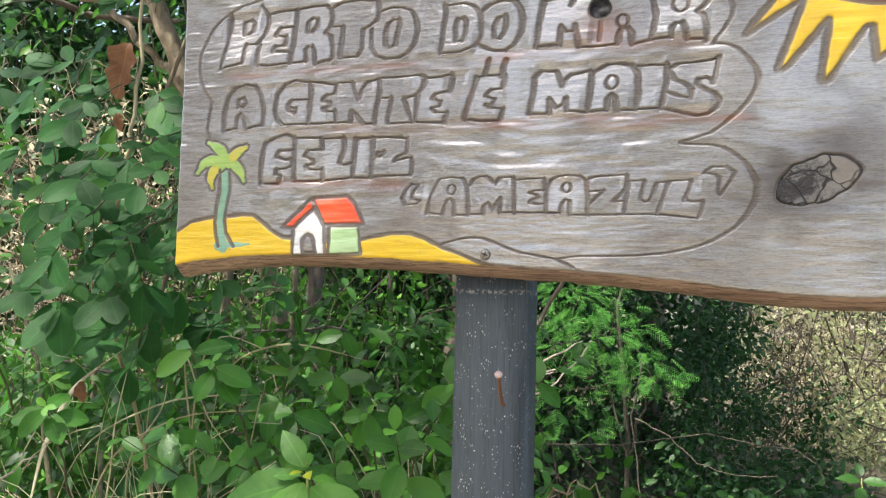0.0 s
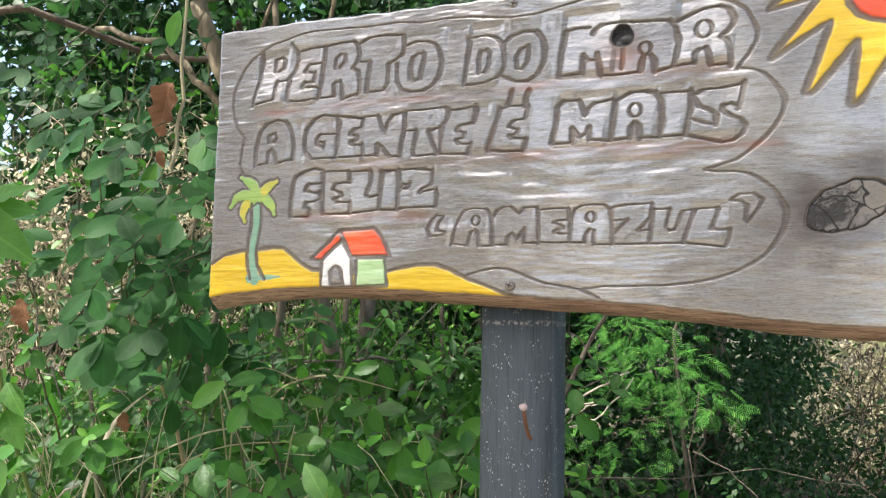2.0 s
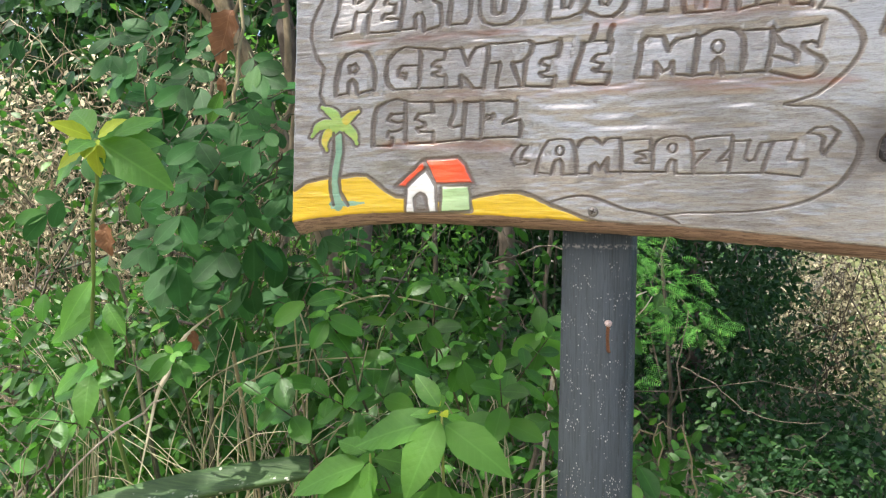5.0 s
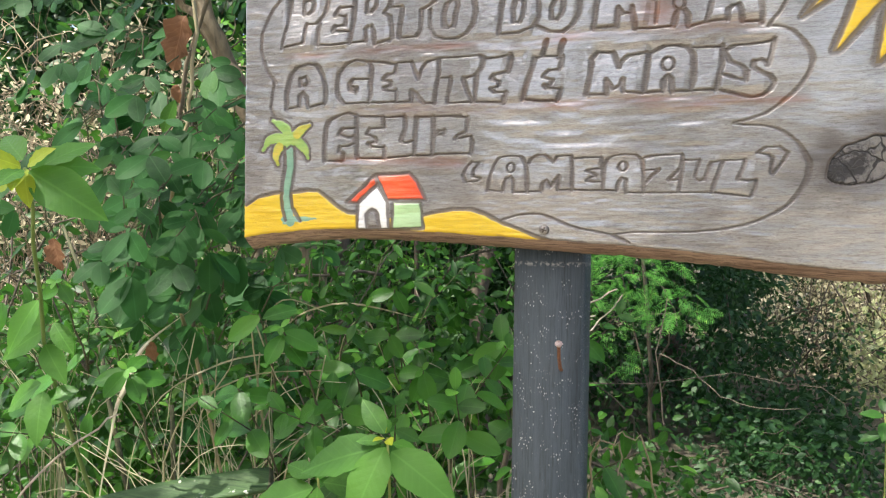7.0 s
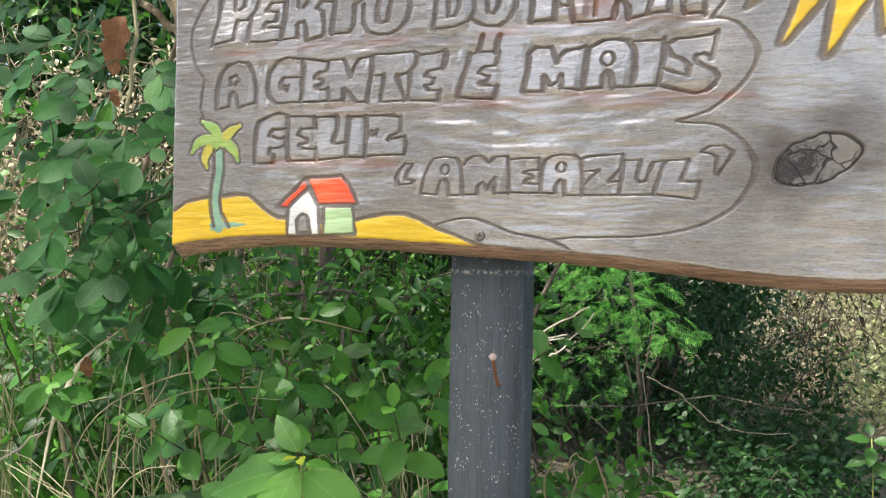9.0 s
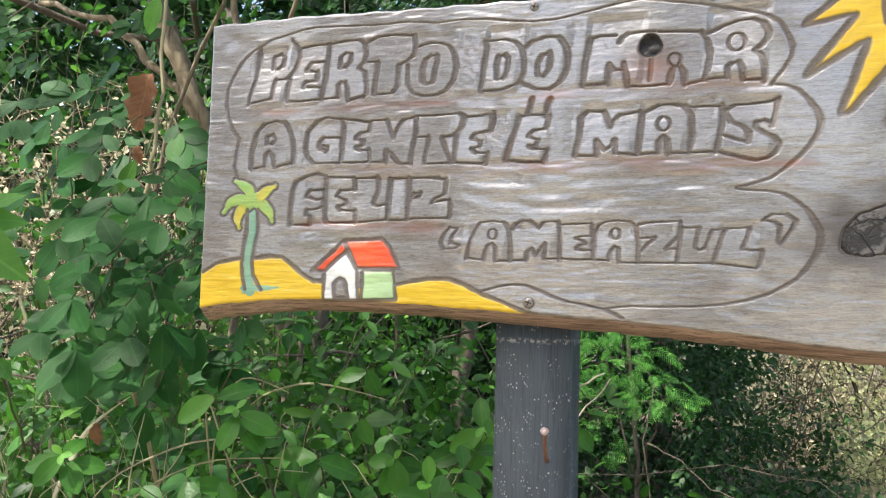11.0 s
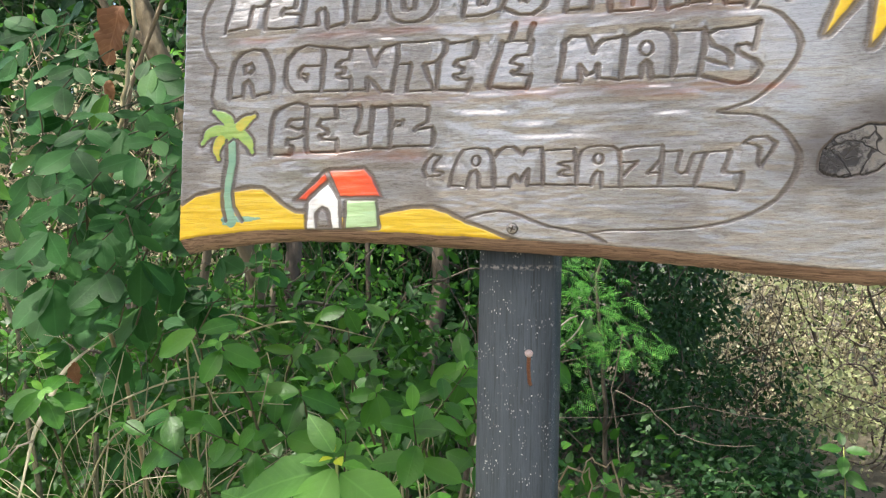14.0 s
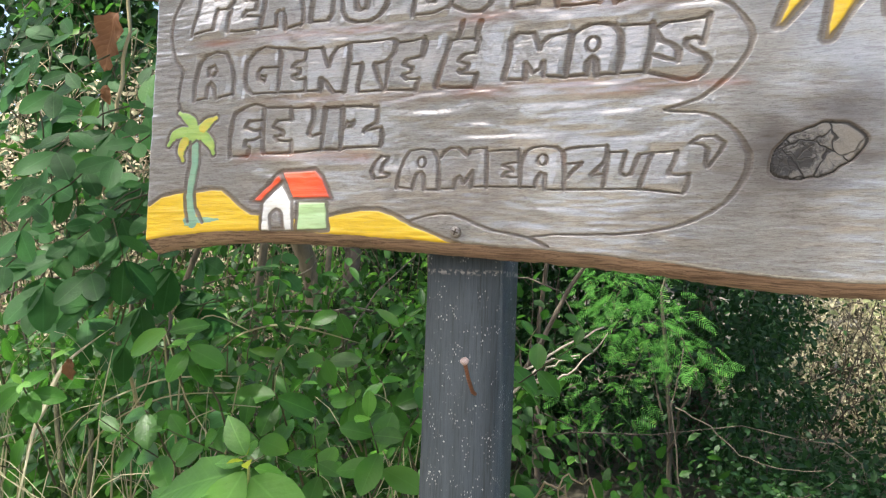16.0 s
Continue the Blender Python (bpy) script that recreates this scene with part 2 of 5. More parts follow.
WOOD = varnished_wood()
EDGE = raw_wood()
KNOT = charred_knot()
CHAR = char()
POST = post_paint()
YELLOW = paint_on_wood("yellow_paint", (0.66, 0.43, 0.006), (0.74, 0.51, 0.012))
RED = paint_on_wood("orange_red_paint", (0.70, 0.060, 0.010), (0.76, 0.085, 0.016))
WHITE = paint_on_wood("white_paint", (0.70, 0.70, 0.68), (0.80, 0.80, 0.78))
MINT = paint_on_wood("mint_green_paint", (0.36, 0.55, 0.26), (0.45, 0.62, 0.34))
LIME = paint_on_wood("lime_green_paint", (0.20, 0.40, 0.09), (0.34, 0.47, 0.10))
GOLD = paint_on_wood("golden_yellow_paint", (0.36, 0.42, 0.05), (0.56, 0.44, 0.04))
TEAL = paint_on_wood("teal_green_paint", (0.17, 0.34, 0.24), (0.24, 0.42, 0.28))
STEEL = metal("dull_zinc_steel", (0.30, 0.29, 0.27), 0.5, 0.8, (0.16, 0.13, 0.11))
RUST = metal("rusty_iron", (0.12, 0.050, 0.027), 0.85, 0.1, (0.23, 0.105, 0.058))
HEAD = metal("worn_nail_head", (0.34, 0.25, 0.22), 0.55, 0.3, (0.50, 0.40, 0.36))
SENNA = leaf_green("deep_green_leaflet", (0.013, 0.058, 0.013), (0.030, 0.108, 0.022), (0.055, 0.15, 0.026), 0.38, 0.50, 0.03, 0.16, 0.6, 0.03)
SHRUB = leaf_green("mid_green_leaf", (0.022, 0.084, 0.011), (0.060, 0.185, 0.020), (0.105, 0.265, 0.028), 0.46, 0.35, 0.05, 0.33, 0.0, 0.05)
UNDER = leaf_green("understorey_leaf", (0.010, 0.044, 0.007), (0.040, 0.122, 0.015), (0.12, 0.27, 0.025), 0.46, 0.42)
TIP = leaf_green("light_green_young_and_sunlit_leaf", (0.075, 0.215, 0.028), (0.115, 0.29, 0.035), (0.16, 0.34, 0.04), 0.4)
BROAD = leaf_green("soft_green_felted_leaf", (0.062, 0.175, 0.022), (0.086, 0.220, 0.028), (0.104, 0.245, 0.034), 0.34, 0.50, 0.03, 0.28, 0.0, 0.10)
YOUNG = leaf_green("yellow_green_young_leaf", (0.24, 0.34, 0.02), (0.34, 0.40, 0.025), (0.40, 0.42, 0.03), 0.45, 0.5, 0.05)
FERNY = leaf_green("feathery_green_leaflet", (0.020, 0.100, 0.024), (0.125, 0.340, 0.062), (0.36, 0.58, 0.13), 0.50, 0.5, 0.0, 0.12)
# leaf green taken almost to black: deep shade is in the colour
FAR = leaf_green("shade_darkened_leaf", (0.007, 0.030, 0.010), (0.024, 0.072, 0.018), (0.060, 0.135, 0.026), 0.40, 0.50)
# dry pale leaves, their colour lifted further to stand for sun
PALE = leaf_green("sun_lifted_dry_leaf", (0.20, 0.185, 0.11), (0.52, 0.47, 0.32), (0.82, 0.77, 0.60), 0.45, 0.6)
BROWN = leaf_green("dead_brown_leaf", (0.15, 0.070, 0.034), (0.22, 0.11, 0.056), (0.27, 0.16, 0.09), 0.3, 0.7, 0.5, 0.2, 0.0, 0.25)
STEM = bark("green_brown_stem", (0.040, 0.045, 0.018), (0.10, 0.095, 0.042), 60)
LIMEWOOD = straw("yellow_green_stem", (0.20, 0.24, 0.05), (0.26, 0.29, 0.07))
GREENSTEM = straw("green_stem", (0.10, 0.17, 0.035), (0.14, 0.21, 0.05))
BARK = bark("grey_brown_bark", (0.048, 0.037, 0.025), (0.130, 0.100, 0.070))
DARKBARK = bark("dark_rough_bark", (0.030, 0.023, 0.018), (0.13, 0.10, 0.075))
TANBARK = bark("tan_rough_bark", (0.075, 0.058, 0.036), (0.235, 0.185, 0.115), 26)
TWIG = bark("dry_twig", (0.050, 0.040, 0.028), (0.145, 0.118, 0.084), 80)
STRAW = straw("dry_grass", (0.22, 0.205, 0.105), (0.42, 0.395, 0.245))
DRYGRASS = straw("brown_dry_twig", (0.10, 0.078, 0.046), (0.30, 0.245, 0.15))


def palm_green():
    m = Nodes("green_palm_stalk")
    fibre = m.noise(1.0, 4, 0.6, m.scaled(18, 260, 260), 0.4)
    base = m.ramp(fibre, (0.35, (0.024, 0.056, 0.014)), (0.65, (0.052, 0.100, 0.028)))
    fleck = m.math("MULTIPLY", m.ramp(m.voronoi(95.0), (0.20, 1.0), (0.34, 0.0)), m.ramp(m.noise(24.0, 3), (0.52, 0.0), (0.58, 1.0)))
    base = m.mix(fleck, base, (0.40, 0.42, 0.33))
    m.set(Base_Color=base, Roughness=0.6, Specular_IOR_Level=0.3)
    m.bump(fibre, 0.4, 0.0015)
    return m.mat


GREENLOG = palm_green()
SOIL = soil()


# ---- building helpers ----
def mesh_of(name, verts, faces, material, smooth=True):
    me = bpy.data.meshes.new(name)
    me.from_pydata([tuple(v) for v in verts], [], faces)
    me.materials.append(material)
    if smooth:
        me.shade_smooth()
    me.update()
    return me


def part(name, me, parent, label="", kind=""):
    ob = new(name, me)
    ob.parent = parent
    return tagged(ob, label, kind=kind)


def thing(name, place, label, category, group="", kind=""):
    ob = new(name)
    ob.empty_display_size = 0.05
    ob.location = place
    return tagged(ob, label, category, group, kind)


def bm_mesh(name, bm, material, smooth=True):
    me = bpy.data.meshes.new(name)
    bm.to_mesh(me)
    bm.free()
    me.materials.append(material)
    if smooth:
        me.shade_smooth()
    return me


def box_bm(x0, x1, y0, y1, z0, z1, bevel=0.0):
    bm = bmesh.new()
    bmesh.ops.create_cube(bm, size=1.0, matrix=Matrix.Translation(((x0 + x1) / 2, (y0 + y1) / 2, (z0 + z1) / 2)) @ Matrix.Diagonal((x1 - x0, y1 - y0, z1 - z0, 1)))
    if bevel:
        bmesh.ops.bevel(bm, geom=bm.edges[:], offset=bevel, segments=2, affect="EDGES")
    return bm


def tube(points, radii, sides=7, wobble=0.0, rng=None):
    """Verts and faces of a tapered round limb through the points."""
    pts = [Vector(p) for p in points]
    verts, faces = [], []
    side = Vector((1, 0.13, 0.07))
    for k, p in enumerate(pts):
        way = (pts[min(k + 1, len(pts) - 1)] - pts[max(k - 1, 0)]).normalized()
        a = (side - way * side.dot(way)).normalized()
        b = way.cross(a)
        side = a
        r = radii[k] if hasattr(radii, "__len__") else radii
        for s in range(sides):
            f = 2 * math.pi * s / sides
            rr = r * (1 + (rng.uniform(-wobble, wobble) if rng else 0))
            verts.append(p + a * (rr * math.cos(f)) + b * (rr * math.sin(f)))
    for k in range(len(pts) - 1):
        for s in range(sides):
            t = (s + 1) % sides
            faces.append((k * sides + s, k * sides + t, (k + 1) * sides + t, (k + 1) * sides + s))
    faces.append(tuple(range(sides))[::-1])
    faces.append(tuple(range((len(pts) - 1) * sides, len(pts) * sides)))
    return verts, faces


def bent(a, b, sag, rng, n=6, jitter=0.0):
    """Points of a limb from a to b that bends by the vector sag in its middle."""
    a, b, sag = Vector(a), Vector(b), Vector(sag)
    out = []
    for k in range(n):
        f = k / (n - 1)
        p = a.lerp(b, f) + sag * (4 * f * (1 - f))
        if 0 < k < n - 1:
            p += Vector((rng.uniform(-1, 1), rng.uniform(-1, 1), rng.uniform(-1, 1))) * jitter
        out.append(p)
    return out


def own_coordinates(me, xy):
    """Each leaf's own length and width, for its veins."""
    me.attributes.new("along", "FLOAT", "POINT").data.foreach_set("value", np.ascontiguousarray(xy[:, 0]))
    me.attributes.new("across", "FLOAT", "POINT").data.foreach_set("value", np.ascontiguousarray(xy[:, 1]))


class Pile:
    """Many small pieces joined into one mesh."""

    def __init__(self):
        self.v, self.f, self.xy, self.n = [], [], [], 0

    def add(self, verts, faces):
        self.v.append(np.asarray([tuple(p) for p in verts], float))
        self.f += [tuple(i + self.n for i in face) for face in faces]
        self.xy.append(np.zeros((len(verts), 2)))
        self.n += len(verts)

    def leaf(self, kind, m):
        verts, faces = kind
        a = np.array(m)
        self.v.append(verts @ a[:3, :3].T + a[:3, 3])
        self.f += [tuple(i + self.n for i in face) for face in faces]
        self.xy.append(verts[:, :2])
        self.n += len(verts)

    def mesh(self, name, material):
        me = mesh_of(name, np.concatenate(self.v), self.f, material)
        own_coordinates(me, np.concatenate(self.xy))
        return me


def leaf_shape(wide, early, blunt, fold=0.22, droop=0.18, wave=0.0, n=9):
    """A leaf of length 1 along +x: a mid rib, two halves folded up, the tip bent down. early < 1 sets the widest place nearer
    the base; blunt < 1 rounds the ends."""
    verts, faces = [], []
    for k in range(n):
        f = (1 - math.cos(math.pi * k / (n - 1))) / 2
        w = wide * max(0.0, math.sin(math.pi * f ** early)) ** blunt
        if k in (0, n - 1):
            w = wide * 0.03
        z = -droop * f * f
        rim = wave * math.sin(k * 2.4 + 0.5) * w
        for c in (-1, -0.55, 0.0, 0.55, 1):
            lift = fold * w * (abs(c) ** 1.4) + rim * c * abs(c)
            verts.append((f, c * w, z + lift))
    for k in range(n - 1):
        for s in range(4):
            a = 5 * k + s
            faces.append((a, a + 5, a + 6, a + 1))
    return np.array(verts), faces


def plain_leaf(w1, w2):
    """A light leaf for masses of foliage."""
    verts = [(0, 0, 0), (0.33, -w1, 0.04), (0.33, 0, 0), (0.33, w1, 0.04), (0.70, -w2, 0.0), (0.70, 0, -0.05), (0.70, w2, 0.0), (1, 0, -0.14)]
    faces = [(0, 1, 2), (0, 2, 3), (1, 4, 5, 2), (2, 5, 6, 3), (4, 7, 5), (5, 7, 6)]
    return np.array(verts, float), faces


ROUND = leaf_shape(0.285, 1.18, 0.58, 0.10, 0.06, 0.0, 11)
OVATE = leaf_shape(0.285, 1.10, 0.64, 0.18, 0.16, 0.04, 11)
NARROW = leaf_shape(0.19, 0.95, 0.85, 0.22, 0.25, 0.05, 9)
LANCE = leaf_shape(0.25, 0.80, 0.92, 0.15, 0.20, 0.09, 15)
SIMPLE = plain_leaf(0.25, 0.20)


def leaf_pose(place, way, up, size, width=1.0):
    """The pose of a leaf at place that grows along way, with its upper face towards up."""
    x = Vector(way).normalized()
    y = Vector(up).cross(x)
    if y.length < 1e-4:
        y = Vector((0, 1, 0)).cross(x)
    y.normalize()
    z = x.cross(y)
    m = Matrix((x * size, y * size * width, z * size)).transposed().to_4x4()
    m.translation = place
    return m


def any_way(rng):
    while True:
        v = Vector((rng.uniform(-1, 1), rng.uniform(-1, 1), rng.uniform(-1, 1)))
        if 0.1 < v.length < 1:
            return v.normalized()


# ---- what is carved and painted on the board: lines in millimetres from the lower screw ----
WORDS = {
    "PERTO": (
        "-357,316 -358,300 -360,275 -366,257 -368,243",
        "-368,243 -348,246 -334,248 -333,264 -331,273 -315,273 -304,286 -300,301 -301,312 -310,323",
        "-336,288 -337,304 -327,307 -321,302 -323,292 -330,287 -336,288",
        "-311,271 -313,259 -313,244 -292,242 -266,244",
        "-297,312 -280,314 -259,314",
        "-263,292 -282,292 -286,286 -288,282 -272,279 -272,271 -273,268 -287,267 -291,261 -265,259",
        "-258,313 -259,297 -261,276 -263,259 -266,244",
        "-256,314 -232,316 -216,315 -209,309 -207,296 -210,287 -217,280 -208,274 -206,263 -205,248 -209,244",
        "-242,284 -242,296 -235,301 -228,299 -228,290 -235,283 -242,283",
        "-266,244 -242,245 -244,260 -240,264 -234,264 -231,256 -230,240 -209,245",
        "-207,311 -193,317 -170,318 -148,315",
        "-207,287 -192,286 -191,283 -193,268 -195,253 -195,246 -171,246",
        "-145,314 -143,302 -145,290 -155,284 -165,280 -165,269 -166,254 -171,247",
        "-145,299 -128,304 -128,304 -112,303 -101,298 -95,289 -91,274 -94,257 -103,245 -115,240 -133,240 -146,245 -151,253 -153,266 -152,278",
        "-133,257 -134,272 -131,283 -124,288 -116,288 -115,282 -118,271 -120,256 -128,254 -133,257",
    ),
    "DO": (
        "-57,299 -55,291 -58,274 -59,257 -62,241 -35,241 -18,247 -11,259 -11,275 -13,287 -21,296 -34,301 -55,300",
        "-42,255 -43,270 -41,281 -33,282 -29,277 -30,263 -34,254 -42,254",
        "-12,287 -2,295 14,299 29,297 36,288 39,274 38,260 30,246 19,239 3,240 -10,246 -15,249",
        "5,256 4,269 10,278 18,280 20,274 17,261 12,254 5,255",
    ),
    "MAR": (
        "92,294 75,295 63,293 61,280 58,264 57,248 55,240 71,240 83,241 84,254 84,262 89,255 100,254 100,262 103,247 104,236",
        "95,286 98,291 104,295 115,296 133,295",
        "104,236 119,235 129,235",
        "136,294 151,293 166,292 180,290 186,281 189,265 187,250 183,239",
        "129,235 148,236 149,247 152,254 159,254 163,247 163,234 184,238",
        "186,288 201,295 218,300 232,300 241,295 246,285 245,277 239,270 232,265 239,260 242,248 242,233",
        "184,238 206,239 206,249 210,253 217,254 220,247 221,235 242,235",
    ),
    "A": (
        "-361,166 -361,183 -355,207 -346,216 -328,220 -314,217 -306,204 -301,186 -302,165 -305,166 -327,161 -330,174 -336,181 -341,177 -341,163 -362,160 -360,169",
        "-340,192 -341,200 -332,203 -328,196 -333,191 -340,192",
    ),
    "GENTE": (
        "-239,218 -256,221 -272,216 -283,203 -285,185 -282,173 -273,164 -255,164 -237,164",
        "-236,217 -234,206 -235,189 -235,171 -237,164",
        "-237,195 -261,196 -266,190 -265,183 -256,178 -255,184 -262,186",
        "-235,218 -219,216 -198,212 -200,201 -211,199 -217,193 -206,189 -207,185 -216,182 -210,178 -198,178 -197,164 -217,163 -236,164",
        "-196,214 -177,214 -173,203 -167,191 -163,205 -157,213 -140,216 -139,198 -143,178 -145,160",
        "-196,163 -176,163 -176,176 -171,173 -159,160 -145,160",
        "-138,217 -117,216 -86,217 -80,213 -82,202 -91,192 -107,189 -102,176 -97,165 -95,159 -127,159",
        "-137,191 -123,191 -124,180 -127,166 -127,160",
        "-79,212 -62,213 -46,215 -45,210 -48,195 -67,192 -70,187 -59,182 -61,177 -71,175 -66,170 -50,169 -54,157 -73,158 -92,159",
        "-89,191 -90,176 -92,160",
    ),
    "É": (
        "-1,229 -3,220 -6,213",
        "20,227 17,219 15,209",
        "-16,209 -18,199 -23,183 -27,170 -30,160 -8,157 14,156 18,170 -0,172 -3,175 5,176 8,181 -5,186 2,193 16,194 19,206 18,210 -5,211 -16,209",
    ),
    "MAIS": (
        "53,204 54,195 52,179 48,162 60,161 72,161 72,178 75,174 80,167 89,171 91,178 92,163 104,162 115,160",
        "53,204 61,212 80,210 83,202 86,192 88,198 96,205 117,208 120,205 118,186 116,171 115,162",
        "120,206 137,214 152,214 164,211 170,201 171,183 168,162",
        "117,161 137,162 138,175 142,179 146,174 147,161 168,161",
        "169,210 185,210 201,209 201,191 198,176 195,161 168,161",
        "201,209 204,201 209,192 221,186 227,180 226,170 216,172 204,177 201,178",
        "206,206 214,210 232,210 249,212 255,214 252,198 249,186",
        "249,188 242,192 234,190 233,185 240,179 251,173 256,166 252,159 244,153 233,151 214,156 195,161",
    ),
    "FELIZ": (
        "-302,89 -302,110 -300,134 -296,142 -284,148 -267,152 -255,148 -254,132 -276,131 -281,124 -267,119 -258,121 -256,112 -267,108 -279,107 -280,101 -273,98 -276,89 -302,89",
        "-254,147 -234,146 -216,145 -215,131 -236,130 -240,123 -228,118 -226,113 -238,111 -234,106 -214,105 -213,91 -254,91 -255,118 -255,144",
        "-214,144 -186,145 -185,130 -191,113 -186,110 -172,113",
        "-170,142 -171,121 -172,94 -213,91",
        "-170,143 -146,143 -146,115 -147,93 -172,94",
        "-144,143 -107,143 -125,143 -100,140 -101,123 -113,118 -117,113 -102,116 -95,116 -93,109 -95,95 -118,95 -140,95 -147,93",
        "-145,116 -140,124 -131,125 -133,120 -144,118",
    ),
    "AMEAZUL": (
        "-73,49 -71,58 -68,70 -64,80 -58,89 -44,91 -29,89 -24,80 -22,62 -22,46",
        "-73,49 -53,47 -51,56 -48,63 -43,65 -39,60 -39,46 -22,46",
        "-21,81 -17,87 -9,91 0,91 5,87 10,82 15,89 24,90 32,89",
        "32,89 33,69 33,48",
        "-20,47 -4,47 -3,56 2,60 7,52 13,60 17,66 16,48 33,49",
        "33,86 48,87 68,87 69,80 68,74",
        "68,74 56,73 50,71 59,68 62,65 54,63 51,60 59,58 67,58",
        "33,49 49,48 70,48",
        "70,48 70,66 71,76 75,85 83,89 95,90 108,89 115,83 117,66 117,45",
        "70,48 87,47 88,56 92,62 97,60 97,45 117,45",
        "117,86 130,88 160,89 160,81 158,73 151,66 144,59 158,60",
        "118,71 135,72 127,65 119,56",
        "117,45 137,45 156,45 158,55 160,73 161,82",
        "163,82 179,82 176,72 174,62 178,58 184,60 188,70 191,79 204,81",
        "204,80 199,67 192,45",
        "156,45 174,45 192,45",
        "204,81 228,82 225,72 220,60 229,58 238,59",
        "239,58 238,49 234,40 213,43 192,45",
    ),
}
QUOTES = (
    "-94,84 -101,77 -105,67 -101,59 -86,60 -81,63 -92,66 -91,74 -84,83 -94,84",
    "240,89 248,95 262,95 271,88 267,80 256,65 254,69 256,83 251,87 240,89",
)
FRAME_LINES = (
    "-356,318 -370,310 -384,297 -395,278 -401,263 -402,244 -398,228 -391,212 -380,199 -383,187 -385,169 -386,164 -380,149",
    "-356,318 -341,325 -316,330 -295,334 -275,336 -234,334 -194,332 -155,332 -117,327 -86,328 -56,326 -32,322 -3,318 25,318 47,321 69,325 95,330 114,332 120,332 148,327 178,321 208,314 232,308 246,302 258,292 265,278 269,267 267,256 260,244 253,235 249,229",
    "250,229 263,227 274,221 284,210 291,199 294,188 291,176 284,164 274,153 260,141 260,141 247,132 228,126 214,123",
    "214,122 231,120 247,119 261,115 272,107 281,99 288,88 293,77 292,63 288,54 282,43 272,31 259,22 243,14 225,8 202,3 171,0 134,-1 109,-1 83,-4",
    "-53,12 -36,17 -19,20 -3,19 11,14 25,8 39,3 63,-1 83,-5 94,-10 102,-14",
)
PICTURE = {
    "dune_left": "-425,29 -406,40 -384,45 -372,47",
    "dune_mid": "-349,47 -328,50 -312,49 -298,40 -281,27 -266,20 -254,19",
    "dune_right": "-159,17 -140,21 -118,25 -94,25 -76,19 -53,8 -33,1 -10,-8 4,-12",
    "trunk": "-356,108 -355,81 -359,61 -361,40 -359,25 -354,8",
    "trunkbase": "-363,9 -345,9 -314,11",
    "frond1": "-357,119 -362,133 -371,139 -383,145",
    "frond2": "-355,119 -345,125 -337,132 -326,137",
    "frond3": "-355,119 -342,114 -332,105 -328,93",
    "frond4": "-359,119 -377,121 -389,118 -398,105",
    "frond5": "-360,116 -374,107 -378,97 -374,85",
    "roof1": "-268,33 -228,68 -223,58 -244,41 -252,32",
    "roof2": "-226,69 -179,71 -168,61 -155,36 -209,36",
    "wall1": "-252,31 -244,39 -224,55 -209,33 -206,-2 -252,-3",
    "door": "-238,0 -239,17 -235,22 -231,24 -226,22 -223,18 -219,1",
    "wall2": "-201,34 -162,34 -158,0 -202,-2",
    "sun": "356,335 354,315 353,302 355,284 362,273 373,266 391,261 409,258 433,257 434,325",
    "rays": "329,339 345,330 320,320 277,287 330,297 278,233 340,271 312,196 320,196 363,248 354,181 360,181 396,235 402,235 405,199 420,210 433,212",
    "knot": "310,77 317,93 337,103 364,107 383,101 389,93 386,80 377,68 359,59 336,53 318,60 311,70",
}


# ---- ground ----
def ground():
    n, size = 140, 300.0
    verts, faces = [], []
    for j in range(n + 1):
        for i in range(n + 1):
            x, y = (2 * i / n - 1), (2 * j / n - 1)
            x, y = x * abs(x) * size, y * abs(y) * size
            verts.append((x, y, 0.05 * noise.noise((x * 0.7, y * 0.7, 0)) if abs(x) + abs(y) < 20 else 0))
    for j in range(n):
        for i in range(n):
            a = j * (n + 1) + i
            faces.append((a, a + 1, a + n + 2, a + n + 1))
    me = mesh_of("ground", verts, faces, SOIL)
    open_sand = [min(1.0, max(0.0, (-0.25 - y + 0.3 * noise.noise((x, y, 3))) / 0.5)) for x, y, z in verts]
    me.attributes.new("path", "FLOAT", "POINT").data.foreach_set("value", open_sand)
    tagged(new("ground", me), "pale sandy path beside soil covered with leaf litter", "ground", kind="structure")


ground()


# ---- the sign ----
SIGN_Z = 1.6
sign = thing("wooden_sign", (0, 0.06, 0), "weathered carved wooden sign board screwed to a dark post", "sign")
LEFT, RIGHT = -0.428, 0.436
THICK = 0.030


def low(x):
    return np.interp(x, (-0.428, -0.383, -0.30, -0.21, -0.13, 0.0, 0.11, 0.21, 0.29, 0.37, 0.436), (-0.016, -0.009, -0.002, -0.002, -0.005, -0.012, -0.018, -0.026, -0.036, -0.041, -0.039))


def high(x):
    return np.interp(x, (-0.43, -0.28, -0.16, 0.0, 0.09, 0.20, 0.436), (0.352, 0.352, 0.348, 0.344, 0.346, 0.356, 0.360))


def points(text):
    return [tuple(float(v) / 1000 for v in p.split(",")) for p in text.split()]


def rounded(pts, closed=False):
    """The line with its corners eased a little, as a gouge follows it."""
    p = np.array(pts)
    if len(p) < 3:
        return p
    mid = (p[:-1] + p[1:]) / 2
    out = [p[0]]
    for k in range(1, len(p) - 1):
        a, b = p[k] * 0.6 + mid[k - 1] * 0.4, p[k] * 0.6 + mid[k] * 0.4
        out += [a, p[k] * 0.7 + (a + b) * 0.15, b]
    return np.array(out + [p[-1]])


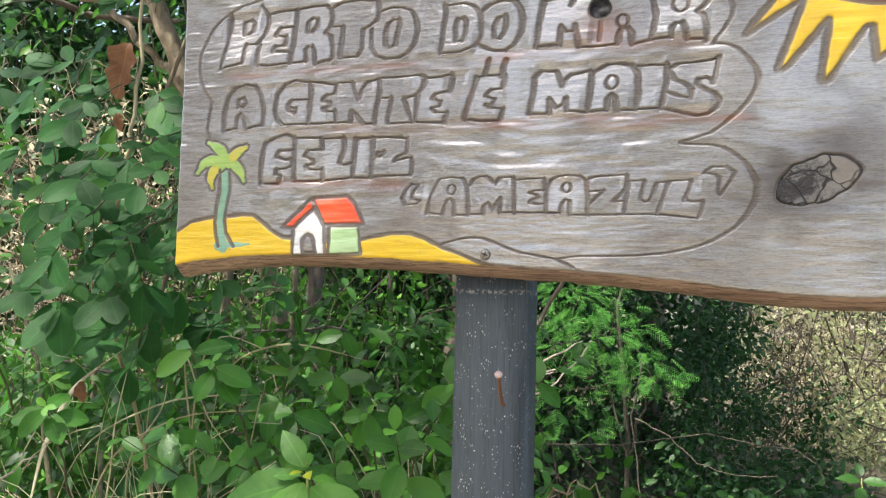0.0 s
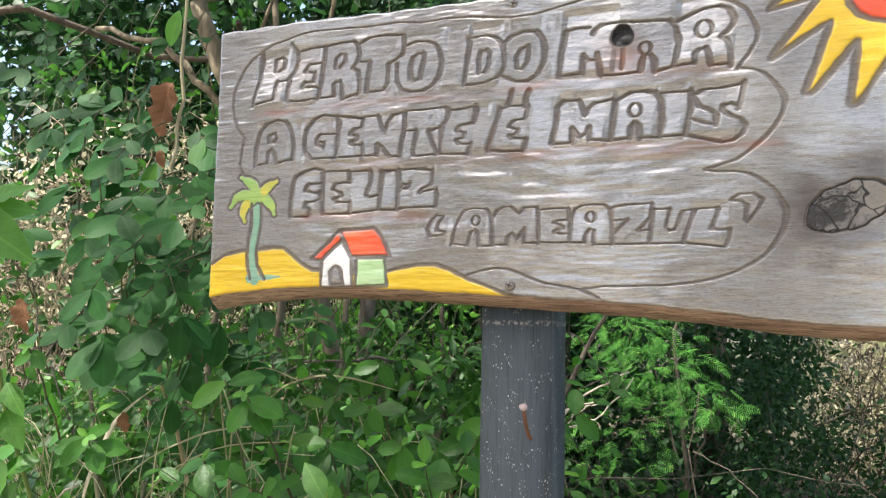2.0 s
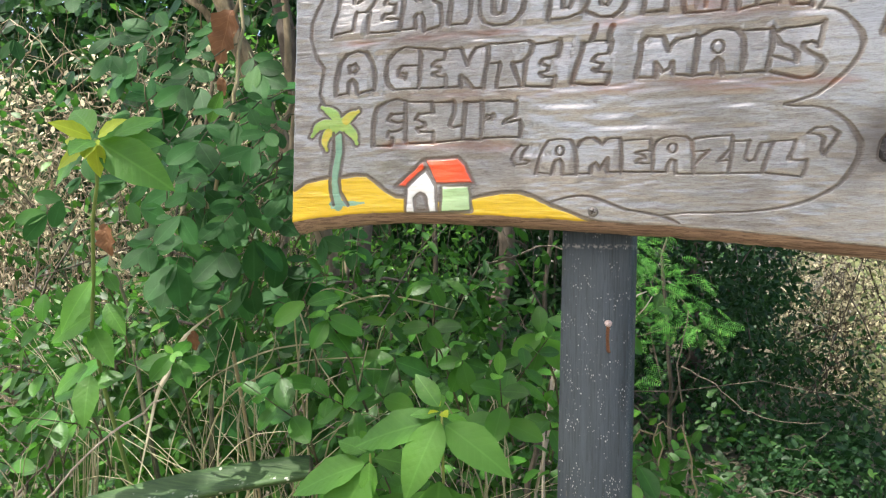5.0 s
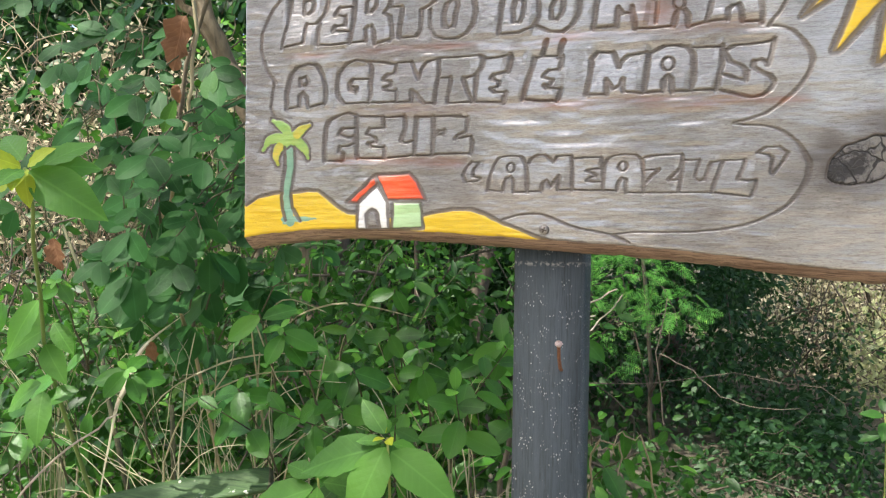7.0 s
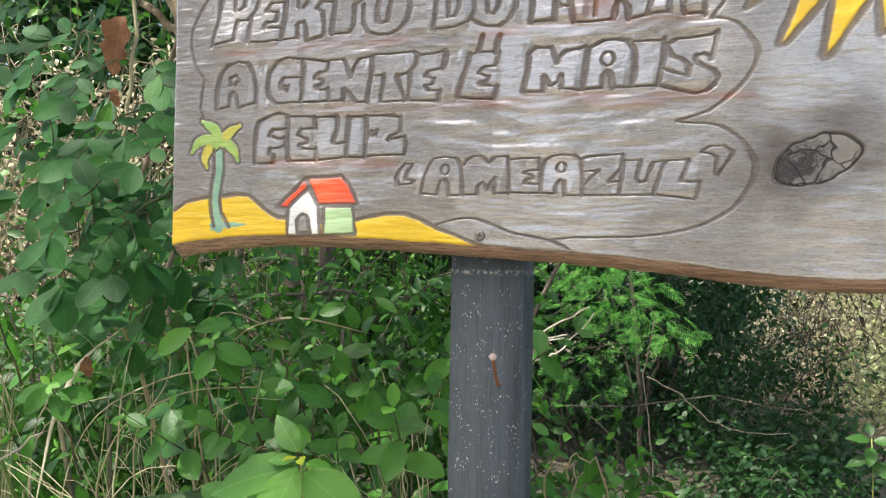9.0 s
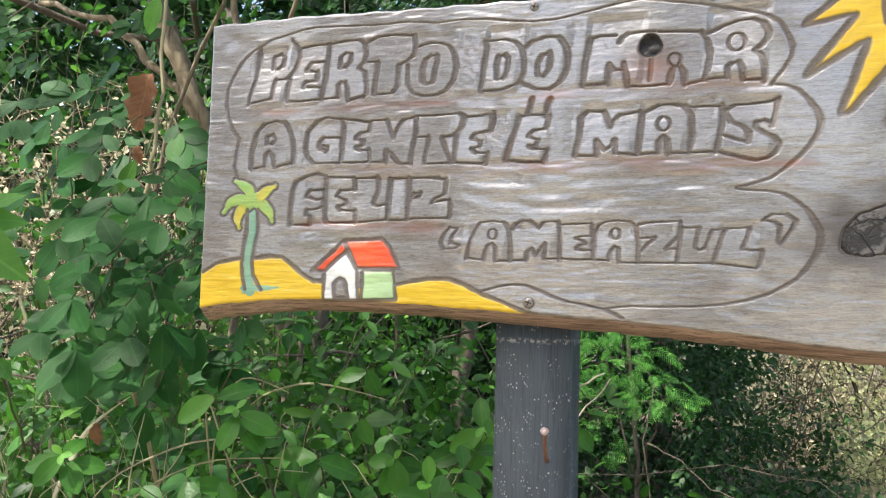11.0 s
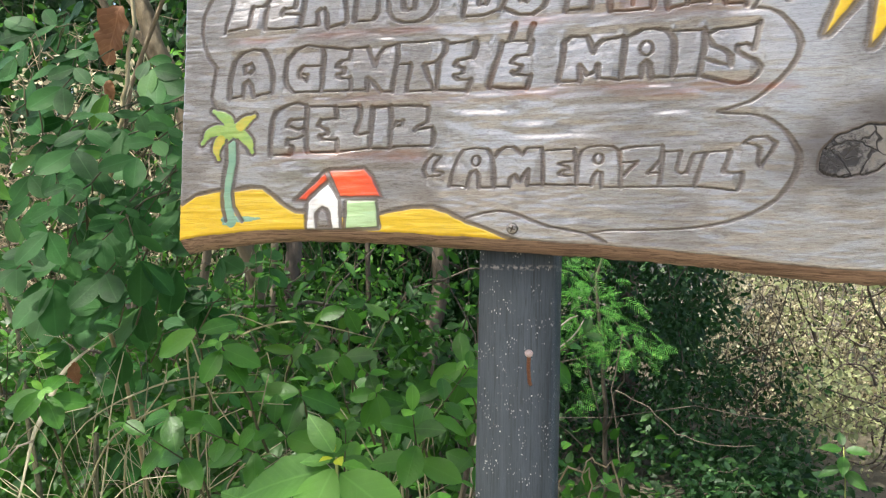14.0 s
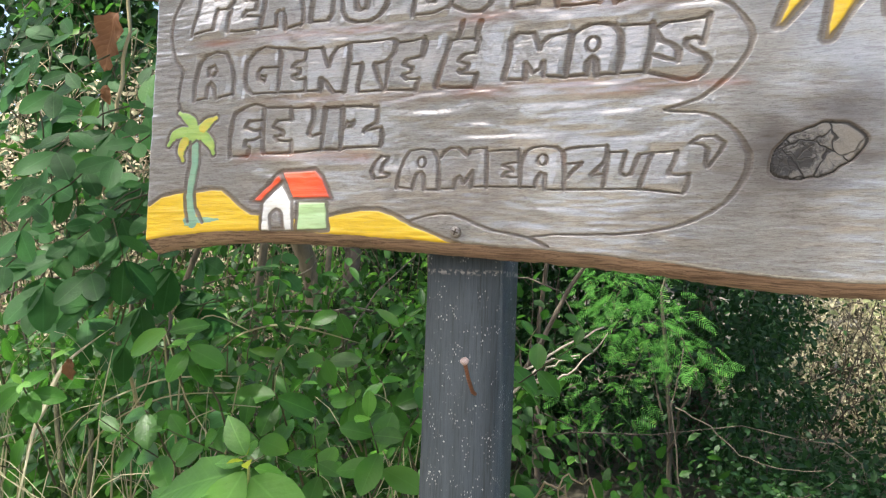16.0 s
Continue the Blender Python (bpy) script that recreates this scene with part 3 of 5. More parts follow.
NU, NV = 940, 425
GX = np.linspace(LEFT, RIGHT, NU)
GV = np.linspace(0, 1, NV)
LOW, HIGH = low(GX) + 0.0004 * np.sin(GX * 90) + 0.0002 * np.sin(GX * 310), high(GX) + 0.0008 * np.sin(GX * 120)
PX = np.repeat(GX[None, :], NV, 0)
PZ = LOW[None, :] + (HIGH - LOW)[None, :] * GV[:, None]
STEP_X, STEP_V = GX[1] - GX[0], GV[1]


def window(x0, x1, z0, z1):
    i0, i1 = np.clip([int((x0 - LEFT) / STEP_X) - 1, int((x1 - LEFT) / STEP_X) + 2], 0, NU)
    j0, j1 = np.clip([int((z0 + 0.002) / 0.352 * NV) - 14 if z0 < 0.29 else int((z0 + 0.042) / 0.405 * NV) - 14, int((z1 + 0.042) / 0.392 * NV) + 16], 0, NV)
    return slice(j0, j1), slice(i0, i1)


def lumps(sx, sz, seed):
    """Smooth random relief between -1 and 1, with lumps of the given size."""
    rng = np.random.default_rng(seed)
    x, z = (PX - LEFT) / sx, (PZ + 0.06) / sz
    grid = rng.uniform(-1, 1, (int(z.max()) + 3, int(x.max()) + 3))
    i, j = x.astype(int), z.astype(int)
    a, b = x - i, z - j
    a, b = a * a * (3 - 2 * a), b * b * (3 - 2 * b)
    return (grid[j, i] * (1 - a) + grid[j, i + 1] * a) * (1 - b) + (grid[j + 1, i] * (1 - a) + grid[j + 1, i + 1] * a) * b


def distance_to(lines, reach=0.012, upright=0.0):
    """How far each point of the board's face lies from the nearest of the lines; upright: how much wider upright cuts count."""
    far = np.full(PX.shape, 1.0)
    for line in lines:
        for (ax, az), (bx, bz) in zip(line[:-1], line[1:]):
            w = window(min(ax, bx) - reach, max(ax, bx) + reach, min(az, bz) - reach, max(az, bz) + reach)
            x, z = PX[w], PZ[w]
            dx, dz = bx - ax, bz - az
            f = np.clip(((x - ax) * dx + (z - az) * dz) / (dx * dx + dz * dz + 1e-12), 0, 1)
            wide = 1 - 0.4 * upright + upright * abs(dz) / (math.hypot(dx, dz) + 1e-9)
            far[w] = np.minimum(far[w], np.hypot(x - ax - f * dx, z - az - f * dz) / wide)
    return far


def inside(poly):
    hit = np.zeros(PX.shape, bool)
    for (ax, az), (bx, bz) in zip(poly, poly[1:] + poly[:1]):
        if az != bz:
            hit ^= ((PZ < az) != (PZ < bz)) & (PX < ax + (PZ - az) / (bz - az) * (bx - ax))
    return hit


def closed(pts):
    return pts + pts[:1]


def carved_board():
    region = np.zeros(PX.shape, int)
    names = ["board"]
    depth = np.zeros(PX.shape)
    mark = np.zeros(PX.shape)
    ripple = 0.86 + 0.16 * lumps(0.009, 0.007, 1) + 0.14 * lumps(0.03, 0.02, 2)
    faint = np.clip(0.86 + 0.3 * lumps(0.035, 0.025, 3), 0.45, 1)

    def gouge(lines, half, deep, name=None, upright=1.0):
        d = distance_to([rounded(l) for l in lines] if upright else lines, upright=upright)
        prof = np.clip(1 - d / (half * ripple), 0, 1)
        prof = prof * prof * (3 - 2 * prof)
        prof = np.minimum(prof * 1.5, 1)
        np.maximum(depth, prof * deep, out=depth)
        np.maximum(mark, np.clip(prof * 1.1, 0, 1) * faint, out=mark)
        if name:
            names.append(name)
            region[(d < half * 0.9) & (region == 0)] = len(names) - 1
        return d

    def painted(mask, name):
        names.append(name)
        region[mask] = len(names) - 1

    pic = {k: points(v) for k, v in PICTURE.items()}
    # dunes
    ground_line = [(-0.44, 0.024)] + pic["dune_left"] + pic["dune_mid"] + [(-0.25, 0.012), (-0.16, 0.012)] + pic["dune_right"] + [(0.005, -0.06), (-0.44, -0.06)]
    painted(inside(ground_line), "painted_dune")
    lines = [pic["dune_left"], pic["dune_mid"], pic["dune_right"]]
    # sun
    painted(inside(pic["rays"] + [(0.45, 0.212), (0.45, 0.37), (0.30, 0.37)]), "painted_sunburst")
    painted(inside(pic["sun"] + [(0.46, 0.257), (0.46, 0.37), (0.365, 0.37)]), "painted_sun_disc")
    gouge([pic["rays"]], 0.0058, 0.0022, None, 0.25)
    gouge([pic["sun"][:9]], 0.0060, 0.0020, None, 0.1)
    # house
    for key, name in (("wall1", "painted_gable_wall"), ("wall2", "painted_side_wall"), ("roof1", "painted_roof_slope"), ("roof2", "painted_roof"), ("door", "painted_door")):
        painted(inside(pic[key]), name)
        lines.append(closed(pic[key]))
    # palm
    d = distance_to([pic["trunk"]])
    painted(d < 0.0052 + 0.003 * np.clip(0.03 - PZ, 0, 1) / 0.03, "painted_palm_trunk")
    dbase = distance_to([pic["trunkbase"]])
    foot = dbase - 0.0045 * (1 + 0.5 * lumps(0.008, 0.003, 12)) * np.clip((-0.308 - PX) / 0.03, 0, 1)
    painted((foot < 0) & (region > 0), "painted_palm_foot")
    gouge([[(x - 0.0075, z) for x, z in pic["trunk"]], [(x + 0.0075 + 14 * max(0.0, 0.032 - z) ** 2, z) for x, z in pic["trunk"]]], 0.0042, 0.0018, None, 0.0)
    crown = np.full(PX.shape, 1.0)
    tips = []
    for k in range(1, 6):
        line = rounded(rounded(pic["frond%d" % k]))
        run = np.concatenate([[0], np.cumsum(np.hypot(*np.diff(line, axis=0).T))])
        run /= run[-1]
        for a, b, f in zip(line[:-1], line[1:], (run[:-1] + run[1:]) / 2):
            far = distance_to([[a, b]], 0.02)
            wide = 0.0070 * math.sin(math.pi * (0.30 + 0.68 * f)) ** 0.8
            crown = np.minimum(crown, far - wide)
            if k in (2, 5) and f > 0.35:
                tips.append(far - wide * 0.9)
    painted(crown < 0, "painted_palm_crown")
    painted(np.min(tips, axis=0) < 0, "painted_frond_tip")
    ring = np.clip(1 - np.abs(crown - 0.0018) / 0.0024, 0, 1)
    np.maximum(depth, ring * 0.0018, out=depth)
    np.maximum(mark, ring, out=mark)
    gouge(lines, 0.0042, 0.0018, None, 0.0)
    # lettering
    for word, strokes in WORDS.items():
        fine_cut = word == "AMEAZUL"
        gouge([points(s) for s in strokes], 0.0025 if fine_cut else 0.0033, 0.0021 if fine_cut else 0.0027, "carved_word_" + word)
    dots = ((0.153, 0.262), (0.215, 0.276), (0.142, 0.193), (-0.043, 0.076), (0.093, 0.076))
    rings = [[(x + r * math.cos(a), z + r * 1.15 * math.sin(a)) for a in np.linspace(0, 2 * math.pi, 15)] for (x, z), r in zip(dots, (0.0062, 0.0085, 0.0068, 0.0050, 0.0050))]
    gouge(rings, 0.0019, 0.0022)
    for s in QUOTES:
        gouge([points(s)], 0.0024, 0.0022, "carved_quote_mark")
    gouge([points(s) for s in FRAME_LINES], 0.0027, 0.0018, "carved_border")
    # knot and the burnt hole
    kx, kz, ka, kb, tilt = 0.3495, 0.0785, 0.0420, 0.0232, radians(21)
    u, w = (PX - kx) * math.cos(tilt) + (PZ - kz) * math.sin(tilt), -(PX - kx) * math.sin(tilt) + (PZ - kz) * math.cos(tilt)
    e = np.hypot(u / ka, w / kb) * (1 + 0.035 * np.sin(np.arctan2(w, u) * 5) + 0.02 * np.sin(np.arctan2(w, u) * 11))
    painted(e < 1.0, "cracked_knot")
    rim = np.clip(1 - np.abs(e - 0.985) / 0.075, 0, 1)
    depth += rim * 0.0022 + np.clip(1 - e, 0, 1) * 0.0010
    np.maximum(mark, rim * (e < 1.1), out=mark)
    soot = np.clip(1.45 - np.hypot(u / (ka * 2.0), (w - 0.006) / (kb * 2.0)) + 0.25 * lumps(0.02, 0.012, 9), 0, 1) ** 1.3 * 0.80 * (e >= 1)
    h = np.hypot((PX - 0.1275) / 0.0128, (PZ - 0.279) / 0.0135)
    h = h * (1 + 0.05 * np.sin(np.arctan2(PZ - 0.279, PX - 0.1275) * 3))
    painted(h < 0.97, "burnt_knot_hole")
    pit = np.clip((1.06 - h) / 0.35, 0, 1)
    np.maximum(depth, pit * 0.007 * (0.8 + 0.2 * lumps(0.006, 0.006, 25)), out=depth)
    np.maximum(mark, np.clip((1.10 - h) / 0.12, 0, 1), out=mark)
    gouge([points("129,266 128,252 127,241")], 0.0022, 0.0018)
    drip = np.exp(-((PX - 0.130) / 0.018) ** 2) * np.clip((0.300 - PZ) / 0.03, 0, 1) * np.clip((PZ - 0.232) / 0.03, 0, 1)
    soot = np.maximum(soot, 0.42 * drip)
    soot = np.maximum(soot, 0.80 * np.exp(-((PX - 0.133) / 0.027) ** 2 - ((PZ - 0.270) / 0.022) ** 2) * (0.8 + 0.2 * lumps(0.012, 0.008, 24)))
    # each letter's face was cut at a slant of its own
    tilt_rng = random.Random(8)
    slant = np.zeros(PX.shape)
    rows = (
        (0.236, 0.318, (-0.365, -0.312, -0.262, -0.206, -0.150, -0.09, -0.058, -0.012, 0.04, 0.058, 0.125, 0.185, 0.25)),
        (0.156, 0.220, (-0.36, -0.303, -0.284, -0.236, -0.198, -0.142, -0.09, -0.05, -0.024, 0.02, 0.053, 0.117, 0.17, 0.200, 0.256)),
        (0.090, 0.150, (-0.30, -0.255, -0.214, -0.171, -0.146, -0.095)),
        (0.042, 0.090, (-0.075, -0.022, 0.033, 0.070, 0.117, 0.160, 0.198, 0.24)),
    )
    for z0, z1, cuts in rows:
        for x0, x1 in zip(cuts[:-1], cuts[1:]):
            lean = (PZ - z0) * 0.10
            here = (PX > x0 + lean - 0.006) & (PX <= x1 + lean - 0.006) & (PZ > z0) & (PZ < z1)
            inner = np.clip((PX - x0 - lean + 0.006) / 0.006, 0, 1) * np.clip((x1 + lean - 0.006 - PX) / 0.006, 0, 1) * np.clip((PZ - z0) / 0.008, 0, 1) * np.clip((z1 - PZ) / 0.008, 0, 1)
            slant[here] = (inner * tilt_rng.uniform(-0.035, 0.035) * (PX - (x0 + x1) / 2) + inner * tilt_rng.uniform(-0.02, 0.11) * (PZ - (z0 + z1) / 2))[here]
    # the face is not quite flat, and its rim is worn round
    faces = sum(np.clip((PZ - z0) / 0.006, 0, 1) * np.clip((z1 - PZ) / 0.006, 0, 1) for z0, z1, cuts in rows) * (PX > -0.37) * (PX < 0.26)
    streaks = 0.00055 * lumps(0.045, 0.008, 5) + 0.00034 * lumps(0.02, 0.0035, 6) + 0.00016 * lumps(0.016, 0.0020, 7)
    uneven = 0.0012 * lumps(0.12, 0.06, 4) + 0.0004 * lumps(0.035, 0.03, 8) + streaks * (1 - 0.6 * faces) * (1 - 0.55 * np.clip((PX - 0.22) / 0.06, 0, 1))
    bare = np.clip((PX + 0.08) / 0.03, 0, 1) * np.clip((0.27 - PX) / 0.04, 0, 1) * np.clip((PZ - 0.088) / 0.012, 0, 1) * np.clip((0.152 - PZ) / 0.008, 0, 1)
    low_left = np.clip((PX + 0.32) / 0.03, 0, 1) * np.clip((-0.04 - PX) / 0.04, 0, 1) * np.clip((PZ - 0.05) / 0.012, 0, 1) * np.clip((0.092 - PZ) / 0.008, 0, 1)
    uneven += (bare + low_left) * 0.0013 * lumps(0.05, 0.0075, 31)
    uneven += faces * (0.00012 * lumps(0.008, 0.0030, 33) + 0.00007 * lumps(0.003, 0.0022, 34))
    lip = np.minimum(np.minimum(PX - LEFT, RIGHT - PX), np.minimum(PZ - LOW[None, :], HIGH[None, :] - PZ))
    rim = np.clip(1 - lip / 0.003, 0, 1) ** 2 * 0.002
    y = depth + rim + uneven + slant
    stain = np.zeros(PX.shape)
    for z0, x0, x1 in ((0.238, -0.38, 0.25), (0.158, -0.30, 0.26), (0.092, -0.30, -0.09), (0.150, 0.10, 0.30)):
        band = np.exp(-((PZ - z0 + 0.006 + 0.003 * lumps(0.06, 0.02, 21)) / 0.0065) ** 2) * np.clip((PX - x0) / 0.02, 0, 1) * np.clip((x1 - PX) / 0.02, 0, 1)
        stain = np.maximum(stain, band * np.clip(0.55 + 0.6 * lumps(0.05, 0.01, 22), 0, 1))
    stain = np.maximum(stain, 0.9 * np.exp(-((PX - 0.127) / 0.026) ** 2 - ((PZ - 0.250) / 0.019) ** 2) * (0.8 + 0.2 * lumps(0.012, 0.006, 23)))
    return y, mark, soot, np.clip(stain, 0, 0.85), region, names


PAINTS = {"painted_dune": (YELLOW, "sand dune painted yellow"), "painted_sunburst": (YELLOW, "zigzag sunburst painted yellow"), "painted_sun_disc": (RED, "sun disc painted orange red"), "painted_gable_wall": (WHITE, "white painted gable wall"), "painted_side_wall": (MINT, "mint green painted house wall"), "painted_roof_slope": (RED, "orange red painted roof slope"), "painted_roof": (RED, "orange red painted roof"), "painted_door": (WOOD, "bare carved doorway"), "painted_palm_trunk": (TEAL, "teal painted palm trunk"), "painted_palm_foot": (TEAL, "teal wash at the palm's foot"), "painted_palm_crown": (LIME, "lime green palm fronds"), "painted_frond_tip": (GOLD, "yellow frond tip"), "cracked_knot": (KNOT, "charred cracked knot in the wood"), "burnt_knot_hole": (CHAR, "small burnt knot hole")}


def face_mesh(name, keep, co, normals, mark, soot, stain, material):
    ids = np.flatnonzero(keep.ravel())
    j, i = np.divmod(ids, NU - 1)
    a = j * NU + i
    quads = np.stack([a, a + 1, a + NU + 1, a + NU], 1)
    used, quads = np.unique(quads, return_inverse=True)
    quads = quads.reshape(-1, 4)
    me = bpy.data.meshes.new(name)
    me.vertices.add(len(used))
    me.vertices.foreach_set("co", co[used].ravel())
    me.loops.add(quads.size)
    me.loops.foreach_set("vertex_index", quads.ravel().astype(np.int32))
    me.polygons.add(len(quads))
    me.polygons.foreach_set("loop_start", (np.arange(len(quads)) * 4).astype(np.int32))
    me.update(calc_edges=True)
    me.attributes.new("groove", "FLOAT", "POINT").data.foreach_set("value", mark.ravel()[used])
    me.attributes.new("soot", "FLOAT", "POINT").data.foreach_set("value", soot.ravel()[used])
    me.attributes.new("stain", "FLOAT", "POINT").data.foreach_set("value", stain.ravel()[used])
    me.materials.append(material)
    me.shade_smooth()
    me.normals_split_custom_set_from_vertices(normals[used])
    return me


def build_board():
    y, mark, soot, stain, region, names = carved_board()
    co = np.stack([PX, y - sign.location.y, PZ + SIGN_Z], -1)
    du, dv = np.gradient(co, axis=1), np.gradient(co, axis=0)
    normals = np.cross(du, dv)
    normals /= np.linalg.norm(normals, axis=-1, keepdims=True)
    co, normals = co.reshape(-1, 3), normals.reshape(-1, 3)
    cell = region[:-1, :-1]
    board = part("board", face_mesh("board", cell == 0, co, normals, mark, soot, stain, WOOD), sign, "grey weathered varnished plank with carved lettering")
    for k, name in enumerate(names[1:], 1):
        if not (cell == k).any():
            continue
        if name.startswith("carved_word_"):
            material, label, plain = WOOD, 'carved word "%s"' % name[12:], "carved_word"
        else:
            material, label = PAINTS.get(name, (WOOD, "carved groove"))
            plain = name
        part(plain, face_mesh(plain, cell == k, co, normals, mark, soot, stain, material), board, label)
    # the plank's body behind the face: sawn ends, live lower edge sloping back
    n = 240
    xs = np.linspace(LEFT, RIGHT, n)
    rng = random.Random(5)
    rows = []
    for x in xs:
        zl, zh = float(np.interp(x, GX, LOW)), float(np.interp(x, GX, HIGH))
        j = 0.0016 * noise.noise((x * 60, 0, 1)) + 0.0006 * noise.noise((x * 300, 0, 2))
        drop = 0.0125 if x > -0.25 else 0.0125 + (-0.25 - x) * 0.02
        oy = -sign.location.y
        rows.append([(x, 0.0034 + oy, zl + 0.0003), (x, 0.0060 + oy, zl - 0.0022), (x, 0.013 + oy, zl - drop * 0.55 + j), (x, THICK - 0.004 + oy, zl - drop - 0.001 + j), (x, THICK + oy, zl - drop + 0.003), (x, THICK + oy, zh - 0.003), (x, THICK - 0.004 + oy, zh), (x, 0.0065 + oy, zh), (x, 0.0045 + oy, zh - 0.0006)])
    verts = [(x, yy, z + SIGN_Z) for r in rows for x, yy, z in r]
    m = len(rows[0])
    faces = [(a * m + b, (a + 1) * m + b, (a + 1) * m + b + 1, a * m + b + 1) for a in range(n - 1) for b in range(m - 1)]
    faces += [tuple(range(m))[::-1], tuple((n - 1) * m + b for b in range(m))]
    part("live_edge", mesh_of("live_edge", verts, faces, EDGE), board, "rough brown unpainted edge of the plank")
    return board


build_board()


def build_post():
    bm = box_bm(-0.044, 0.042, THICK - 0.06, 0.095 - 0.06, -0.3, 1.945, 0.0012)
    part("post", bm_mesh("post", bm, POST), sign, "square timber post painted dark slate")


build_post()


def screw(place):
    bm = bmesh.new()
    bmesh.ops.create_cone(bm, cap_ends=True, segments=20, radius1=0.0064, radius2=0.0050, depth=0.0022, matrix=Matrix.Translation(place) @ Matrix.Rotation(radians(90), 4, "X"))
    head = part("screw", bm_mesh("screw", bm, STEEL), sign, "cross-head steel screw")
    bm = bmesh.new()
    # two dark bars on the head stand in for the shade of a cross recess
    for turn in (20, 110):
        m = Matrix.Translation(Vector(place) + Vector((0, -0.0012, 0))) @ Matrix.Rotation(radians(turn), 4, "Y") @ Matrix.Diagonal((0.0072, 0.0006, 0.0015, 1))
        bmesh.ops.create_cube(bm, size=1.0, matrix=m)
    part("cross_recess", bm_mesh("cross_recess", bm, DARKBARK, False), head, "dark cross laid on the head for the recess's shade")


for z in (0.0, 0.335):
    screw((0.0, -0.0006 - 0.06, SIGN_Z + z))


def nail():
    oy = -0.06
    pts = [(0.018, 0.036 + oy, 1.424), (0.0185, 0.022 + oy, 1.4285), (0.021, 0.0 + oy, 1.446), (0.0255, -0.024 + oy, 1.4655)]
    v, f = tube(pts, (0.0022, 0.0022, 0.0021, 0.0021), 10)
    shank = part("nail", mesh_of("nail", v, f, RUST), sign, "bent rusty iron nail")
    way = (Vector(pts[3]) - Vector(pts[2])).normalized()
    bm = bmesh.new()
    m = Matrix.Translation(Vector(pts[3])) @ way.to_track_quat("Z", "Y").to_matrix().to_4x4()
    bmesh.ops.create_cone(bm, cap_ends=True, segments=16, radius1=0.0040, radius2=0.0046, depth=0.0018, matrix=m)
    part("nail_head", bm_mesh("nail_head", bm, HEAD), shank, "worn pale nail head")


nail()


# ---- plants ----
def leaf_objects(kind, name, poses, material, parent, label=""):
    """Each leaf an object of its own on one mesh."""
    me = mesh_of(name, kind[0], kind[1], material)
    own_coordinates(me, kind[0])
    off = Matrix.Translation(-parent.location)
    for m in poses:
        ob = new(name, me)
        ob.parent = parent
        ob.matrix_basis = off @ m
        if label:
            ob["label"] = label


def senna_sprig(base, way, rng, size=0.045):
    """Leaflets of one feathered leaf: a small pair and a large pair of round leaflets that hang outwards side by side."""
    way = Vector((way.x, way.y * 0.5, way.z)).normalized()
    face = (Vector((0.15, -0.9, 0.5)) + any_way(rng) * 0.42).normalized()
    across = face.cross(way).normalized()
    out, tip = [], base
    length = size * rng.uniform(0.8, 1.2)
    pairs = rng.choice((1, 2, 2, 3))
    for k in range(pairs):
        f = (k + 1) / pairs
        p = base + way * (length * f) + Vector((0, 0, -0.2 * length * f * f))
        s = size * (0.50 + 0.50 * f) * rng.uniform(0.88, 1.15)
        splay = 1.15 - 0.72 * f
        for side in (-1, 1):
            d = way * (0.5 + 0.5 * f) + across * (side * splay) + any_way(rng) * 0.08
            out.append(leaf_pose(p, d, face + across * (side * 0.2) + any_way(rng) * 0.10, s))
        tip = p
    return out, (base, tip)


def rosette_sprig(base, way, rng, size=0.05, pairs=4):
    """A shoot with crossed pairs of leaves that grow small towards its tip."""
    way = way.normalized()
    a = any_way(rng).cross(way).normalized()
    b = way.cross(a)
    out, young = [], []
    length = size * 1.9
    fresh = rng.random() < 0.22
    for k in range(pairs):
        f = k / (pairs - 1)
        p = base + way * (length * f)
        s = size * (1.1 - 0.62 * f) * rng.uniform(0.85, 1.15)
        side = a if k % 2 else b
        for sign_ in (-1, 1):
            d = side * sign_ * (1.05 - 0.3 * f) + way * (0.25 + 0.5 * f) + Vector((0, 0, -0.35 * (1 - f))) + any_way(rng) * 0.15
            (young if f > 0.9 and fresh else out).append(leaf_pose(p, d, way * 0.4 + Vector((0.15, -0.8, 0.75)) + any_way(rng) * 0.35, s))
    return out, young, (base, base + way * length)


def paired_leaf(tip, turn, length, rng):
    """A large pair of round leaflets that hang side by side at tip, and smaller pairs along the stalk above."""
    face = (Vector((0.30, -0.85, 0.42)) + any_way(rng) * 0.18).normalized()
    right = Vector((0, 0, 1)).cross(face).normalized() * -1
    up = face.cross(right)
    if up.z < 0:
        up = -up
    a = radians(turn)
    way = right * math.cos(a) + up * math.sin(a)
    out = []
    for step, size, splay in ((0.0, 1.0, 0.58), (0.62, 0.72, 0.95), (1.15, 0.5, 1.2)):
        p = tip - way * (length * step) + Vector((0, 0.012 * step, 0))
        for side in (-1, 1):
            b = a + side * (splay + rng.uniform(-0.12, 0.12))
            d = right * math.cos(b) + up * math.sin(b) + face * rng.uniform(0.0, 0.25)
            out.append(leaf_pose(p, d, face + any_way(rng) * 0.22, length * size * rng.uniform(0.9, 1.08)))
    return out, tip - way * (length * 1.5)


